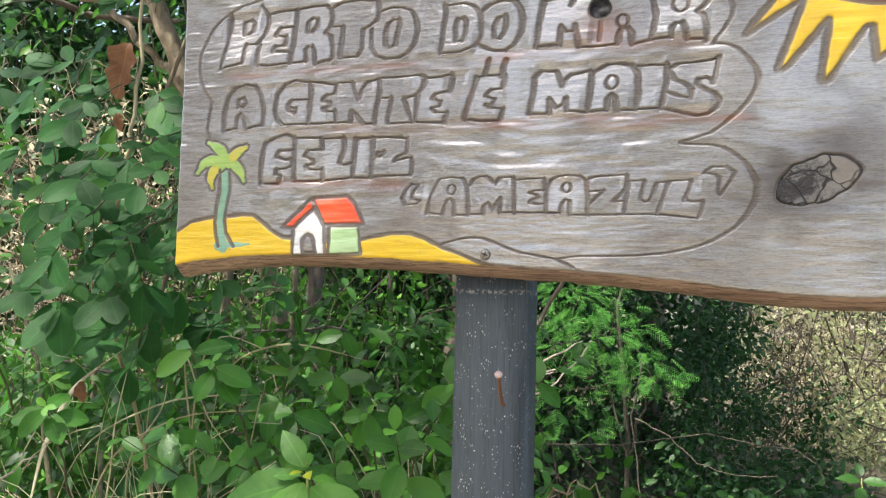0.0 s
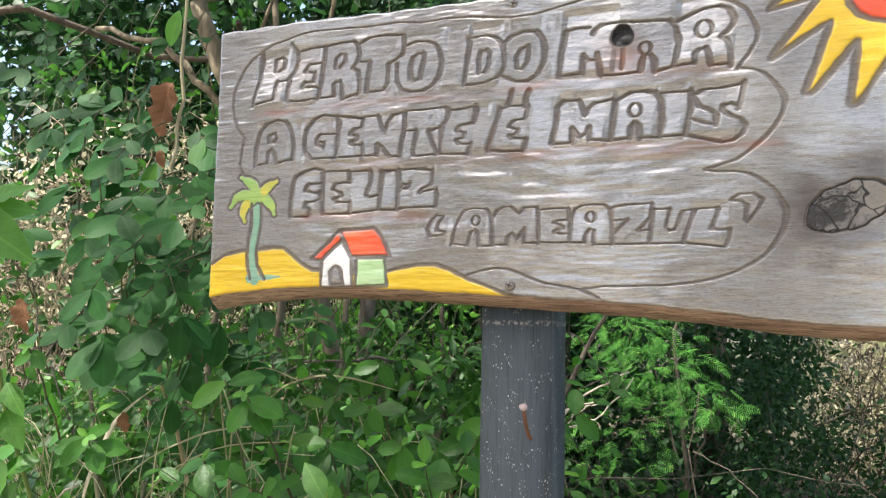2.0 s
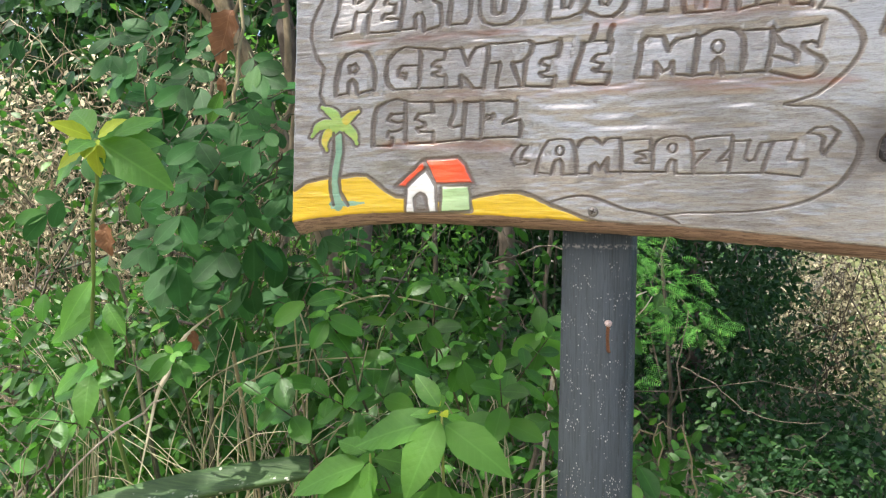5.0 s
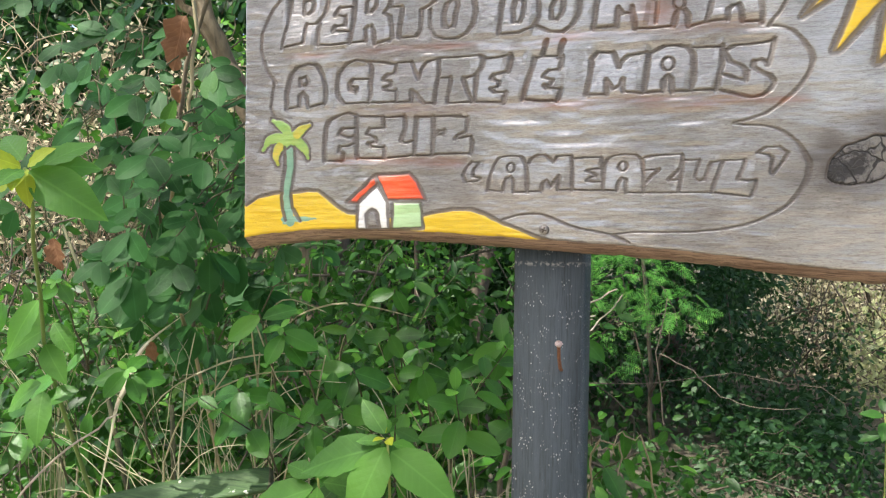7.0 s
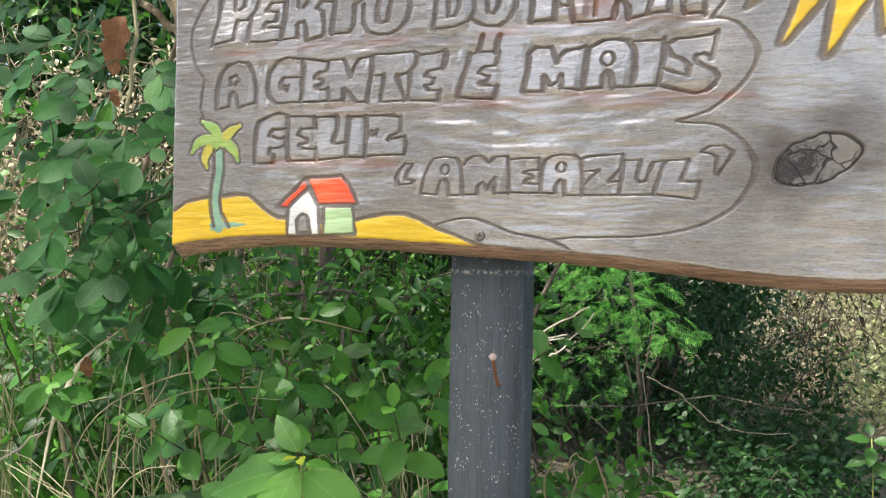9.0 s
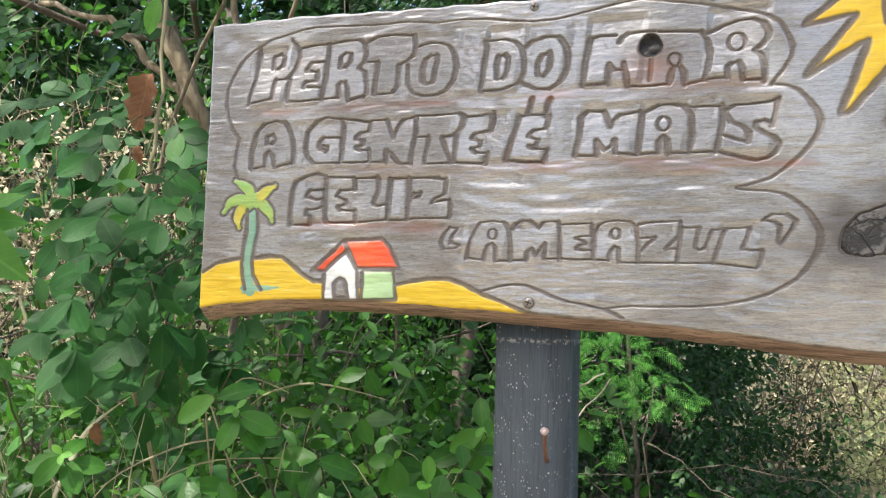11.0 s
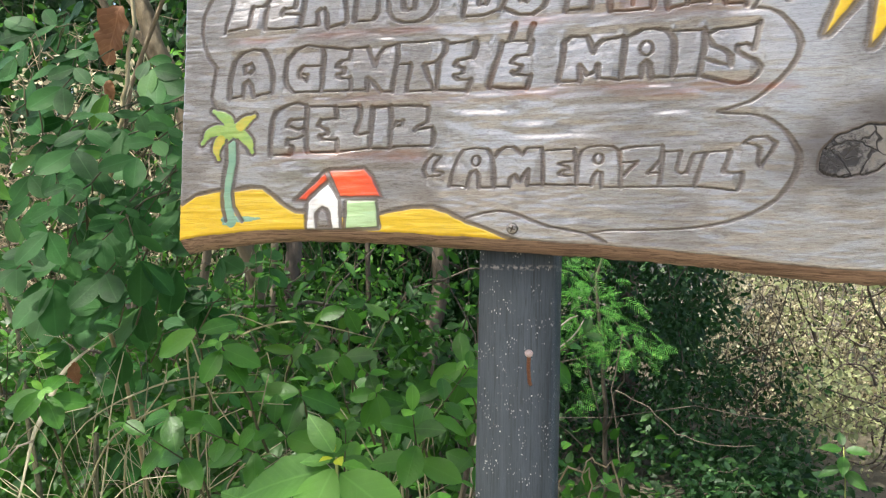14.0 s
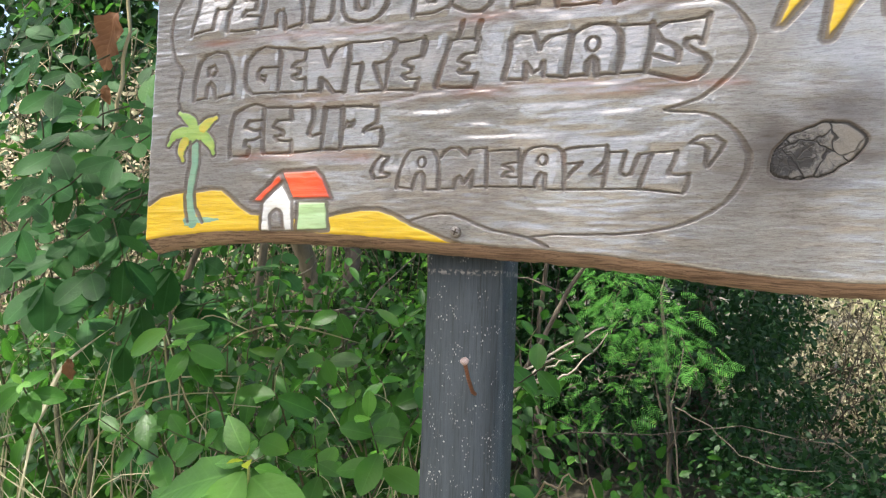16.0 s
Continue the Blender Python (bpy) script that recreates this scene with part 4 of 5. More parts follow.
def star_sprig(tip, length, n, fresh, rng):
    """The end of a shoot seen from above: n leaves spread round it, small fresh ones at its heart."""
    face = (Vector((0.22, -0.80, 0.55)) + any_way(rng) * 0.2).normalized()
    right = Vector((0, 0, 1)).cross(face).normalized() * -1
    up = face.cross(right)
    start = rng.uniform(0, 6.28)
    out, tender = [], []
    for k in range(n + fresh):
        a = start + 2.4 * k + rng.uniform(-0.25, 0.25)
        small = k >= n
        d = right * math.cos(a) + up * math.sin(a) + face * (0.75 if small else rng.uniform(0.0, 0.3)) + Vector((0, 0, -0.45))
        size = length * (0.32 if small else rng.uniform(0.75, 1.15))
        (tender if small else out).append(leaf_pose(tip - face * (0.0 if small else 0.006 * (n - k)), d, face + any_way(rng) * 0.2, size))
    return out, tender


def spread(rng, n, x, y, z, apart=0.0):
    """n random places in a box, none nearer to another than apart."""
    out = []
    tries = 0
    while len(out) < n and tries < n * 40:
        tries += 1
        p = Vector((rng.uniform(*x), rng.uniform(*y), rng.uniform(*z)))
        if all((p - q).length > apart for q in out[-200:]):
            out.append(p)
    return out


HOLLOWS = ((-0.86, -0.56, 0.24, 1.18, 1.48), (-0.80, -0.50, 0.50, 1.10, 1.385), (-0.84, -0.42, 0.32, 1.00, 1.26))


def shrub(name, label, rng, root, boxes, sprig, kinds, size, count, limbs, parts=260, apart=0.05, pairs=(), stars=()):
    """A shrub: limbs from the root, sprigs along them; the leaves nearest the path stand as objects of their own."""
    ob = thing(name, root, label, "shrub")
    wood = Pile()
    places = []
    for (x, y, z), share in boxes:
        places += spread(rng, int(count * share), x, y, z, apart)
    # the straw and the palm stalk lie in hollows between the shrubs
    places = [p for p in places if not any(x0 < p.x < x1 and p.y < y1 and z0 < p.z < z1 for x0, x1, y1, z0, z1 in HOLLOWS)]
    root = Vector(root)
    forks = []
    for k in range(limbs):
        top = rng.choice(places)
        fork = root.lerp(top, 0.75) + Vector((0, 0, -0.1))
        pts = bent(root + Vector((rng.uniform(-0.12, 0.12), rng.uniform(-0.1, 0.1), 0)), fork, any_way(rng) * 0.08, rng, 8, 0.012)
        v, f = tube([p - ob.location for p in pts], np.linspace(0.011, 0.004, 8), 7)
        wood.add(v, f)
        forks += pts[3:]
    big, young = [], []
    for p in places:
        near = min(forks, key=lambda q: (q - p).length + rng.uniform(0, 0.1))
        out = (p - near)
        out = Vector((out.x, out.y - 0.05, out.z * 0.4)) + Vector((rng.uniform(-0.1, 0.1), rng.uniform(-0.12, 0.02), rng.uniform(-0.05, 0.06)))
        if sprig is senna_sprig:
            out = Vector((rng.uniform(-1, 1), rng.uniform(-0.9, 0.1), rng.uniform(-1.0, 0.1)))
        got = sprig(p, out, rng, size * rng.uniform(0.8, 1.15))
        big += got[0]
        if len(got) == 3:
            young += got[1]
        a, b = got[-1]
        near = a + (near - a) * min(1.0, 0.07 / max(0.01, (near - a).length))
        v, f = tube([q - ob.location for q in bent(near, a, (0, 0, 0.015), rng, 5, 0.004)], np.linspace(0.0016, 0.0010, 5), 5)
        wood.add(v, f)
        v, f = tube([a - ob.location, b - ob.location], (0.0013, 0.0007), 4)
        wood.add(v, f)
    for x, y, z, turn, length in pairs:
        tip = Vector((x, y, z))
        leaves, base = paired_leaf(tip, turn, length, rng)
        big += leaves
        wood.add(*tube([q - ob.location for q in bent(base + Vector((0.0, 0.10, 0.02)), tip, (0, 0, 0.012), rng, 6, 0.003)], np.linspace(0.0016, 0.0009, 6), 5))
    for x, y, z, length, n, fresh in stars:
        tip = Vector((x, y, z))
        leaves, tender = star_sprig(tip, length, n, fresh, rng)
        big += leaves
        young += tender
        wood.add(*tube([q - ob.location for q in bent(tip + Vector((rng.uniform(-0.03, 0.03), 0.09, -0.16)), tip, (0, 0, 0.01), rng, 6, 0.003)], np.linspace(0.0022, 0.0012, 6), 5))
    part("branch", wood.mesh("branch", STEM), ob, "thin woody branches", "stuff")
    big.sort(key=lambda m: m.translation.y)
    leaf_objects(kinds[0], "leaf", big[:parts], kinds[1], ob)
    rest = Pile()
    for m in big[parts:]:
        m = m.copy()
        m.translation = m.translation - ob.location
        rest.leaf(kinds[0], m)
    if rest.n:
        part("foliage", rest.mesh("foliage", kinds[1]), ob, "dense green leaves", "stuff")
    if young:
        leaf_objects(kinds[0], "young_leaf", young[:120], TIP, ob, "pale young leaf")
    return ob


shrub("senna_shrub", "shrub with paired round dark green leaflets beside the sign", random.Random(11), (-0.72, 0.25, 0.0),
      [(((-0.72, -0.50), (0.08, 0.32), (1.42, 1.74)), 0.24), (((-1.02, -0.68), (0.10, 0.40), (1.48, 2.02)), 0.34), (((-1.15, -0.66), (0.45, 0.9), (1.15, 1.70)), 0.16), (((-1.75, -1.10), (0.6, 1.1), (1.75, 2.5)), 0.30), (((-1.15, -0.85), (0.7, 1.1), (1.7, 2.0)), 0.08)], senna_sprig, (ROUND, SENNA), 0.062, 110, 3, 299, 0.07,
      pairs=((-0.611, 0.09, 1.537, -88, 0.066), (-0.565, -0.07, 1.589, -90, 0.055), (-0.591, 0.0, 1.701, -88, 0.060), (-0.525, 0.04, 1.696, -68, 0.058), (-0.579, 0.05, 1.596, -92, 0.046), (-0.70, 0.02, 1.542, -78, 0.055), (-1.0, 0.15, 2.01, -75, 0.052), (-0.599, 0.10, 1.747, -60, 0.052), (-0.543, 0.0, 1.583, -72, 0.046), (-0.644, 0.10, 1.690, -85, 0.047), (-0.59, 0.12, 1.622, -80, 0.052), (-0.50, 0.10, 1.63, -100, 0.05), (-0.66, 0.05, 1.80, -80, 0.055), (-0.74, 0.08, 1.68, -95, 0.056)))
shrub("leafy_shrub", "bushy shrub with oval mid-green leaves below the sign", random.Random(23), (-0.35, 0.42, 0.0),
      [(((-0.50, -0.15), (0.10, 0.30), (1.08, 1.36)), 0.14), (((-0.72, -0.02), (0.36, 0.85), (0.95, 1.40)), 0.26)], rosette_sprig, (OVATE, SHRUB), 0.056, 92, 5, 295, 0.07,
      stars=((-0.397, 0.05, 1.454, 0.052, 5, 3), (-0.504, 0.10, 1.347, 0.060, 4, 1), (-0.266, 0.28, 1.365, 0.056, 5, 2), (-0.337, 0.30, 1.42, 0.052, 4, 0), (-0.142, 0.33, 1.414, 0.062, 5, 2), (-0.371, 0.40, 1.487, 0.060, 2, 0), (-0.355, 0.20, 1.374, 0.068, 3, 0), (-0.24, 0.35, 1.352, 0.070, 3, 0), (-0.44, 0.06, 1.47, 0.055, 2, 0)))
shrub("leafy_shrub", "bushy shrub with oval mid-green leaves low beside the path", random.Random(29), (-1.0, 0.3, 0.0),
      [(((-1.35, -0.80), (0.02, 0.5), (0.95, 1.46)), 0.34), (((-0.76, -0.50), (0.0, 0.5), (0.85, 1.16)), 0.14)], rosette_sprig, (OVATE, SHRUB), 0.058, 54, 4, 295, 0.09,
      stars=((-0.63, 0.0, 1.384, 0.055, 5, 3), (-0.83, 0.06, 1.505, 0.050, 3, 3), (-0.80, -0.02, 1.33, 0.060, 4, 1)))
shrub("narrow_leaved_shrub", "straggling shrub with narrow light green leaves among the straw", random.Random(31), (-0.66, 0.55, 0.0),
      [(((-1.25, -0.40), (0.28, 0.75), (1.05, 1.55)), 1.0)], rosette_sprig, (NARROW, UNDER), 0.050, 34, 5, 200, 0.08)


def broad_plant(root, shoots, rng, label, tender, grown=None):
    """A young plant with large soft pointed leaves. shoots: tip, size, leaves as (turn, tilt, length)."""
    ob = thing("broad_leaf_sapling", root, label, "plant", "saplings")
    stems = Pile()
    for tip, leaves in shoots:
        tip = Vector(tip)
        pts = bent(Vector(root), tip, (0.01, 0.0, 0.02), rng, 9, 0.004)
        v, f = tube([p - ob.location for p in pts], np.linspace(0.0055, 0.0014, 9), 8)
        stems.add(v, f)
        for drop, turn, tilt, length in leaves:
            a = radians(turn)
            way = Vector((math.cos(a), math.sin(a), 0)) * math.cos(radians(tilt)) + Vector((0, 0, math.sin(radians(tilt))))
            p = tip + Vector((0, 0, -drop))
            young = length < 0.05
            m = leaf_pose(p + way * 0.006, way, Vector((-0.1, -0.75, 0.85)) if tilt > -30 else Vector((0, -0.95, 0.25)), length)
            leaf_objects(LANCE, "leaf", [m], (YOUNG if length < 0.025 else tender if young else grown or BROAD), ob, "pale young leaf" if young else "")
    part("stem", stems.mesh("stem", LIMEWOOD), ob, "yellow-green stem")
    return ob


broad_plant((-0.15, -0.06, 0.0), [
    ((-0.128, -0.172, 1.374), [(0.0, 165, 46, 0.049), (0.006, 40, -12, 0.034), (0.004, 190, 2, 0.030), (0.0, 150, 50, 0.018), (0.0, 255, 10, 0.018), (0.010, 188, -13, 0.104), (0.012, 345, -22, 0.090), (0.005, 250, -50, 0.090), (0.0, 300, 5, 0.021), (0.0, 120, 30, 0.028), (0.07, 275, -70, 0.13), (0.075, 340, -62, 0.12), (0.08, 205, -60, 0.12), (0.09, 90, -25, 0.11), (0.16, 310, -40, 0.12), (0.17, 200, -35, 0.12)]),
    ((-0.224, -0.150, 1.312), [(0.0, 165, 12, 0.05), (0.004, 290, -62, 0.046), (0.004, 20, -6, 0.062), (0.01, 195, -18, 0.098), (0.012, 235, -55, 0.12), (0.03, 285, -72, 0.12), (0.05, 40, -30, 0.1), (0.08, 180, -40, 0.12)]),
], random.Random(3), "sapling with large soft bright green leaves before the post", TIP)
broad_plant((0.0, 0.63, 0.0), [((-0.005, 0.61, 1.06), [(0.0, 130, 40, 0.05), (0.005, 250, -35, 0.075), (0.01, 330, -20, 0.07), (0.02, 190, -30, 0.07), (0.08, 300, -40, 0.08), (0.10, 220, -40, 0.08)])], random.Random(13), "small plant with pointed green leaves beside the post", TIP)
# this plant's shade is in its darker shrub and understorey greens
broad_plant((0.73, 2.26, 0.0), [((0.73, 2.24, 0.97), [(0.0, 100, 50, 0.06), (0.01, 200, 10, 0.08), (0.01, 340, 5, 0.08), (0.03, 260, -30, 0.085), (0.07, 180, -20, 0.085), (0.08, 320, -30, 0.09)])], random.Random(14), "plant with pointed leaves in a darker green that stands for shade", SHRUB, UNDER)


def leaning_sapling():
    """A tall thin sapling that leans towards the path, with a yellow tip and sparse large leaves."""
    rng = random.Random(4)
    root = Vector((-0.86, 0.24, 0.0))
    ob = thing("broad_leaf_sapling", root, "tall thin leaning sapling with broad green leaves and yellow tip", "plant", "saplings")
    line = [root, Vector((-0.86, 0.22, 0.8)), Vector((-0.85, 0.16, 1.12)), Vector((-0.81, 0.05, 1.31)), Vector((-0.76, -0.03, 1.42)), Vector((-0.66, -0.13, 1.50)), Vector((-0.56, -0.235, 1.575)), Vector((-0.49, -0.30, 1.615)), Vector((-0.43, -0.365, 1.652))]
    v, f = tube([p - root for p in line], np.linspace(0.0045, 0.0018, len(line)), 8)
    part("stem", mesh_of("stem", v, f, GREENSTEM), ob, "thin green stem")
    tip = line[-1]
    for place, turn, tilt, length, material, label in (
            (tip, 8, -27, 0.085, BROAD, ""), (tip, 180, -30, 0.070, BROAD, ""), (tip + Vector((0, 0, 0.006)), 165, 34, 0.056, BROAD, ""), (tip + Vector((0.004, 0.01, 0)), 60, 36, 0.058, BROAD, ""), (tip, 60, 10, 0.066, BROAD, ""), (tip, 290, -14, 0.046, BROAD, ""),
            (tip, 250, 20, 0.038, YOUNG, "yellow young leaf"), (tip, 180, 6, 0.040, YOUNG, "yellow young leaf"), (tip, 300, -20, 0.040, YOUNG, "yellow young leaf"), (tip, 350, 30, 0.036, YOUNG, "yellow young leaf"), (tip, 215, -35, 0.040, YOUNG, "yellow young leaf"), (tip, 320, -55, 0.036, YOUNG, "yellow young leaf"),
            (line[5], 235, -55, 0.075, TIP, "yellowing torn leaf"), (line[5] + Vector((0.02, 0, -0.03)), 350, -45, 0.05, BROAD, ""),
            (line[4] + Vector((0, 0, 0.06)), 200, -60, 0.078, BROAD, ""), (line[4] + Vector((0.02, -0.01, 0.025)), 205, -30, 0.080, BROAD, ""), (line[4], 340, -40, 0.07, BROAD, ""), (line[4] + Vector((0, 0, -0.06)), 190, -30, 0.08, BROAD, ""), (line[4] + Vector((0, 0, -0.07)), 300, -50, 0.08, BROAD, "")):
        a, b = radians(turn), radians(tilt)
        way = Vector((math.cos(a) * math.cos(b), math.sin(a) * math.cos(b), math.sin(b)))
        m = leaf_pose(place + way * 0.005, way, Vector((0.25, -0.8, 0.6)) + any_way(rng) * 0.2, length * 1.05)
        leaf_objects(LANCE, "leaf", [m], material, ob, label)


leaning_sapling()


def fern_leaf():
    """A feathered leaf of length 1 along +x: narrow toothed leaflets in pairs."""
    verts, faces = [], []
    for k in range(9):
        f = 0.11 + 0.87 * k / 8
        reach = 0.31 * math.sin(math.pi * (0.24 + 0.66 * f)) + 0.03
        for side in (-1, 1):
            dx, dy = 0.55, side * 0.84
            b = len(verts)
            for j in range(7):
                g = j / 6
                w = 0.019 * math.sin(math.pi * (0.12 + 0.84 * g)) * (1.35 if j % 2 else 0.65)
                px, py, pz = f + dx * reach * g, dy * reach * g, -0.16 * f * f - 0.5 * (reach * g) ** 2
                verts += [(px + dy * w, py - dx * w, pz), (px - dy * w, py + dx * w, pz - 0.01)]
            faces += [(b + 2 * j, b + 2 * j + 2, b + 2 * j + 3, b + 2 * j + 1) for j in range(6)]
    return np.array(verts), faces


FERN = fern_leaf()


def tree(name, label, root, limbs, crown, kind, material, rng, size, leaves, trunk_r=0.07, wood=None, droop=0.3, category="tree"):
    """Trunk limbs as given lines; leaves in clumps round the crown's places."""
    ob = thing(name, root, label, category)
    o = ob.location
    for line, r0, r1 in limbs:
        n = 4 * (len(line) - 1) + 1
        pts = []
        for a, b in zip(line[:-1], line[1:]):
            for q in range(4):
                pts.append(Vector(a).lerp(Vector(b), q / 4) + any_way(rng) * 0.02)
        pts.append(Vector(line[-1]))
        v, f = tube([p - o for p in pts], np.linspace(r0, r1, n), 10, 0.09, rng)
        part("trunk" if line is limbs[0][0] else "limb", mesh_of("trunk", v, f, wood or BARK), ob)
    pile = Pile()
    ends = [Vector(line[-1]) for line, r0, r1 in limbs]
    for c, r, share in crown:
        c = Vector(c)
        near = min(ends, key=lambda q: (q - c).length)
        v, f = tube([p - o for p in bent(near, c, any_way(rng) * 0.1, rng, 6, 0.03)], np.linspace(0.006, 0.003, 6), 5)
        part("twig", mesh_of("twig", v, f, TWIG), ob)
        for k in range(int(leaves * share)):
            d = any_way(rng)
            p = c + Vector((d.x * r[0], d.y * r[1], d.z * r[2])) * rng.random() ** 0.4
            w = Vector((d.x, d.y, d.z * 0.3 - droop)) + any_way(rng) * 0.6
            pile.leaf(kind, leaf_pose(p - o, w, Vector((0, -0.6, 0.9)) + any_way(rng) * 0.5, size * rng.uniform(0.7, 1.25)))
    part("crown", pile.mesh("crown", material), ob, kind="stuff")
    return ob


R = random.Random(41)
# the feathery tree that catches the sun behind the post
tree("feathery_tree", "young tree with feathery bright green leaves behind the post", (-0.3, 4.6, 0.0),
     [(((-0.3, 4.6, 0.0), (-0.3, 4.5, 0.7), (-0.35, 4.4, 1.4), (-0.3, 4.4, 2.0)), 0.018, 0.008), (((-0.3, 4.5, 0.5), (-0.18, 4.3, 0.9), (-0.12, 4.2, 1.1)), 0.009, 0.004)],
     [((-0.62, 4.2, 1.62), (0.32, 0.3, 0.20), 0.25), ((-0.42, 4.05, 1.36), (0.36, 0.3, 0.20), 0.30), ((-0.12, 4.0, 1.16), (0.20, 0.2, 0.12), 0.10), ((-0.62, 4.1, 0.95), (0.34, 0.3, 0.34), 0.25)],
     FERN, FERNY, R, 0.115, 380, wood=TWIG)

# trees whose trunks stand behind the sign's upper corner
tree("leaning_tree", "tree with a leaning rough tan trunk and green crown", (-2.05, 3.1, 0.0),
     [(((-2.05, 3.1, 0.0), (-1.98, 3.0, 0.8), (-1.96, 2.9, 1.5), (-2.05, 2.72, 1.95), (-2.25, 2.6, 2.35), (-2.36, 2.52, 2.63), (-2.48, 2.5, 2.93), (-2.65, 2.5, 3.3)), 0.050, 0.050), (((-2.36, 2.52, 2.6), (-2.55, 2.5, 2.8), (-2.9, 2.5, 3.1), (-3.5, 2.6, 3.3)), 0.024, 0.015)],
     [((-2.9, 2.4, 4.4), (1.6, 1.3, 0.5), 0.34), ((-2.3, 3.9, 4.3), (0.8, 0.6, 0.4), 0.16)], SIMPLE, FAR, R, 0.085, 4200, wood=TANBARK)
tree("dark_tree", "tree with a rough dark trunk behind the sign", (-1.98, 3.3, 0.0),
     [(((-1.98, 3.3, 0.0), (-1.96, 3.3, 0.9), (-1.95, 3.25, 1.7), (-2.06, 3.1, 2.15), (-2.3, 3.0, 2.6), (-2.5, 3.0, 3.3)), 0.040, 0.055)],
     [((-2.8, 3.4, 4.2), (1.2, 0.9, 0.4), 0.5)], SIMPLE, FAR, R, 0.085, 2200, wood=DARKBARK)
tree("slender_tree", "slender tree with several thin tan stems", (-1.9, 2.3, 0.0),
     [(((-1.9, 2.3, 0.0), (-1.92, 2.3, 1.4), (-1.86, 2.3, 2.2), (-1.92, 2.25, 2.8), (-2.0, 2.3, 3.4)), 0.022, 0.014), (((-1.75, 2.45, 0.0), (-1.65, 2.5, 1.5), (-1.72, 2.5, 2.8)), 0.018, 0.012), (((-1.75, 1.6, 0.0), (-1.72, 1.6, 1.5), (-1.45, 1.62, 2.1), (-1.2, 1.6, 2.9)), 0.012, 0.008), (((-2.3, 1.9, 0.0), (-2.25, 1.9, 1.4), (-2.0, 1.9, 2.3), (-1.7, 1.9, 3.0)), 0.013, 0.008)],
     # the low second clump is added above view to block sky over the shrubs
     [((-2.4, 2.0, 3.9), (1.2, 0.9, 0.4), 0.4), ((-1.5, 1.1, 3.3), (1.6, 0.9, 0.3), 0.8)], SIMPLE, FAR, R, 0.075, 2600, wood=TANBARK)
tree("young_tree", "young tree with brown stems behind the sign", (-1.25, 3.9, 0.0),
     [(((-1.28, 3.85, 0.0), (-1.27, 3.8, 1.2), (-1.22, 3.8, 1.7), (-1.3, 3.9, 2.6), (-1.3, 4.0, 3.6)), 0.062, 0.04), (((-1.0, 4.0, 0.0), (-1.05, 4.0, 1.3), (-0.9, 4.0, 2.7)), 0.018, 0.012), (((-1.9, 4.2, 0.0), (-1.85, 4.2, 1.4), (-2.0, 4.2, 3.0)), 0.022, 0.015)],
     # crown clumps out of view, spread to keep sun off the undergrowth behind the post
     [((-1.4, 4.6, 4.1), (1.3, 0.9, 0.5), 0.5), ((-0.5, 4.9, 4.0), (1.2, 0.9, 0.4), 0.65), ((0.8, 3.3, 4.0), (1.6, 1.1, 0.3), 1.1), ((-1.3, 5.9, 4.3), (1.3, 0.9, 0.4), 0.65), ((-0.2, 4.0, 4.3), (1.4, 0.9, 0.35), 0.7)], SIMPLE, FAR, R, 0.095, 3600, wood=BARK)
tree("tall_tree", "tall dark tree at the back of the thicket", (-0.4, 8.4, 0.0),
     [(((-0.4, 8.4, 0.0), (-0.4, 8.4, 2.2), (-0.6, 8.4, 4.6)), 0.13, 0.06)],
     [((-1.6, 8.6, 5.0), (2.4, 1.2, 1.1), 0.5), ((-4.0, 8.0, 5.0), (2.4, 1.2, 1.2), 0.5)], SIMPLE, FAR, R, 0.16, 5200, wood=DARKBARK)


def thicket(name, label, rng, boxes, kind, material, size, count, root, wood=None, sticks=60, category="thicket", wild=0.0, thick=0.008, bunch=45, clump=None):
    """A tangle of many stems and leaves that nobody could count."""
    ob = thing(name, root, label, category)
    o = ob.location
    pile, tw = Pile(), Pile()
    total = sum(s for *_, s in boxes)
    for x, y, z, share in boxes:
        for k in range(int(sticks * share / total)):
            a = Vector((rng.uniform(*x), rng.uniform(*y), max(0.0, z[0] - 0.4)))
            b = Vector((a.x + rng.uniform(-0.5, 0.5), a.y + rng.uniform(-0.3, 0.3), rng.uniform(z[0] * 0.5 + z[1] * 0.5, z[1])))
            if rng.random() < wild:
                a = Vector((rng.uniform(*x), rng.uniform(*y), rng.uniform(*z)))
                d = any_way(rng)
                b = a + Vector((d.x, d.y * 0.4, d.z * 0.9 + 0.1)) * rng.uniform(0.3, 1.3)
            v, f = tube([p - o for p in bent(a, b, any_way(rng) * (0.12 + 0.2 * (b - a).length), rng, 8, 0.025)], np.linspace(thick, thick * 0.35, 8) * (0.4 + rng.random()), 5)
            tw.add(v, f)
        clumps = spread(rng, max(6, int(count * share / total / bunch)), x, y, z)
        for c in clumps:
            r = rng.uniform(*clump) if clump else rng.uniform(0.08, 0.22) * (1 + 0.5 * size / 0.06)
            for k in range(bunch):
                d = any_way(rng)
                p = c + d * r * rng.random() ** 0.5
                pile.leaf(kind, leaf_pose(p - o, d + Vector((0, -0.3, -0.25)) + any_way(rng) * 0.5, Vector((0.0, -0.4, 0.7)) + any_way(rng) * 0.95, size * rng.uniform(0.55, 1.35)))
    part("stem", tw.mesh("stem", wood or TWIG), ob, kind="stuff")
    part("foliage", pile.mesh("foliage", material), ob, kind="stuff")
    return ob


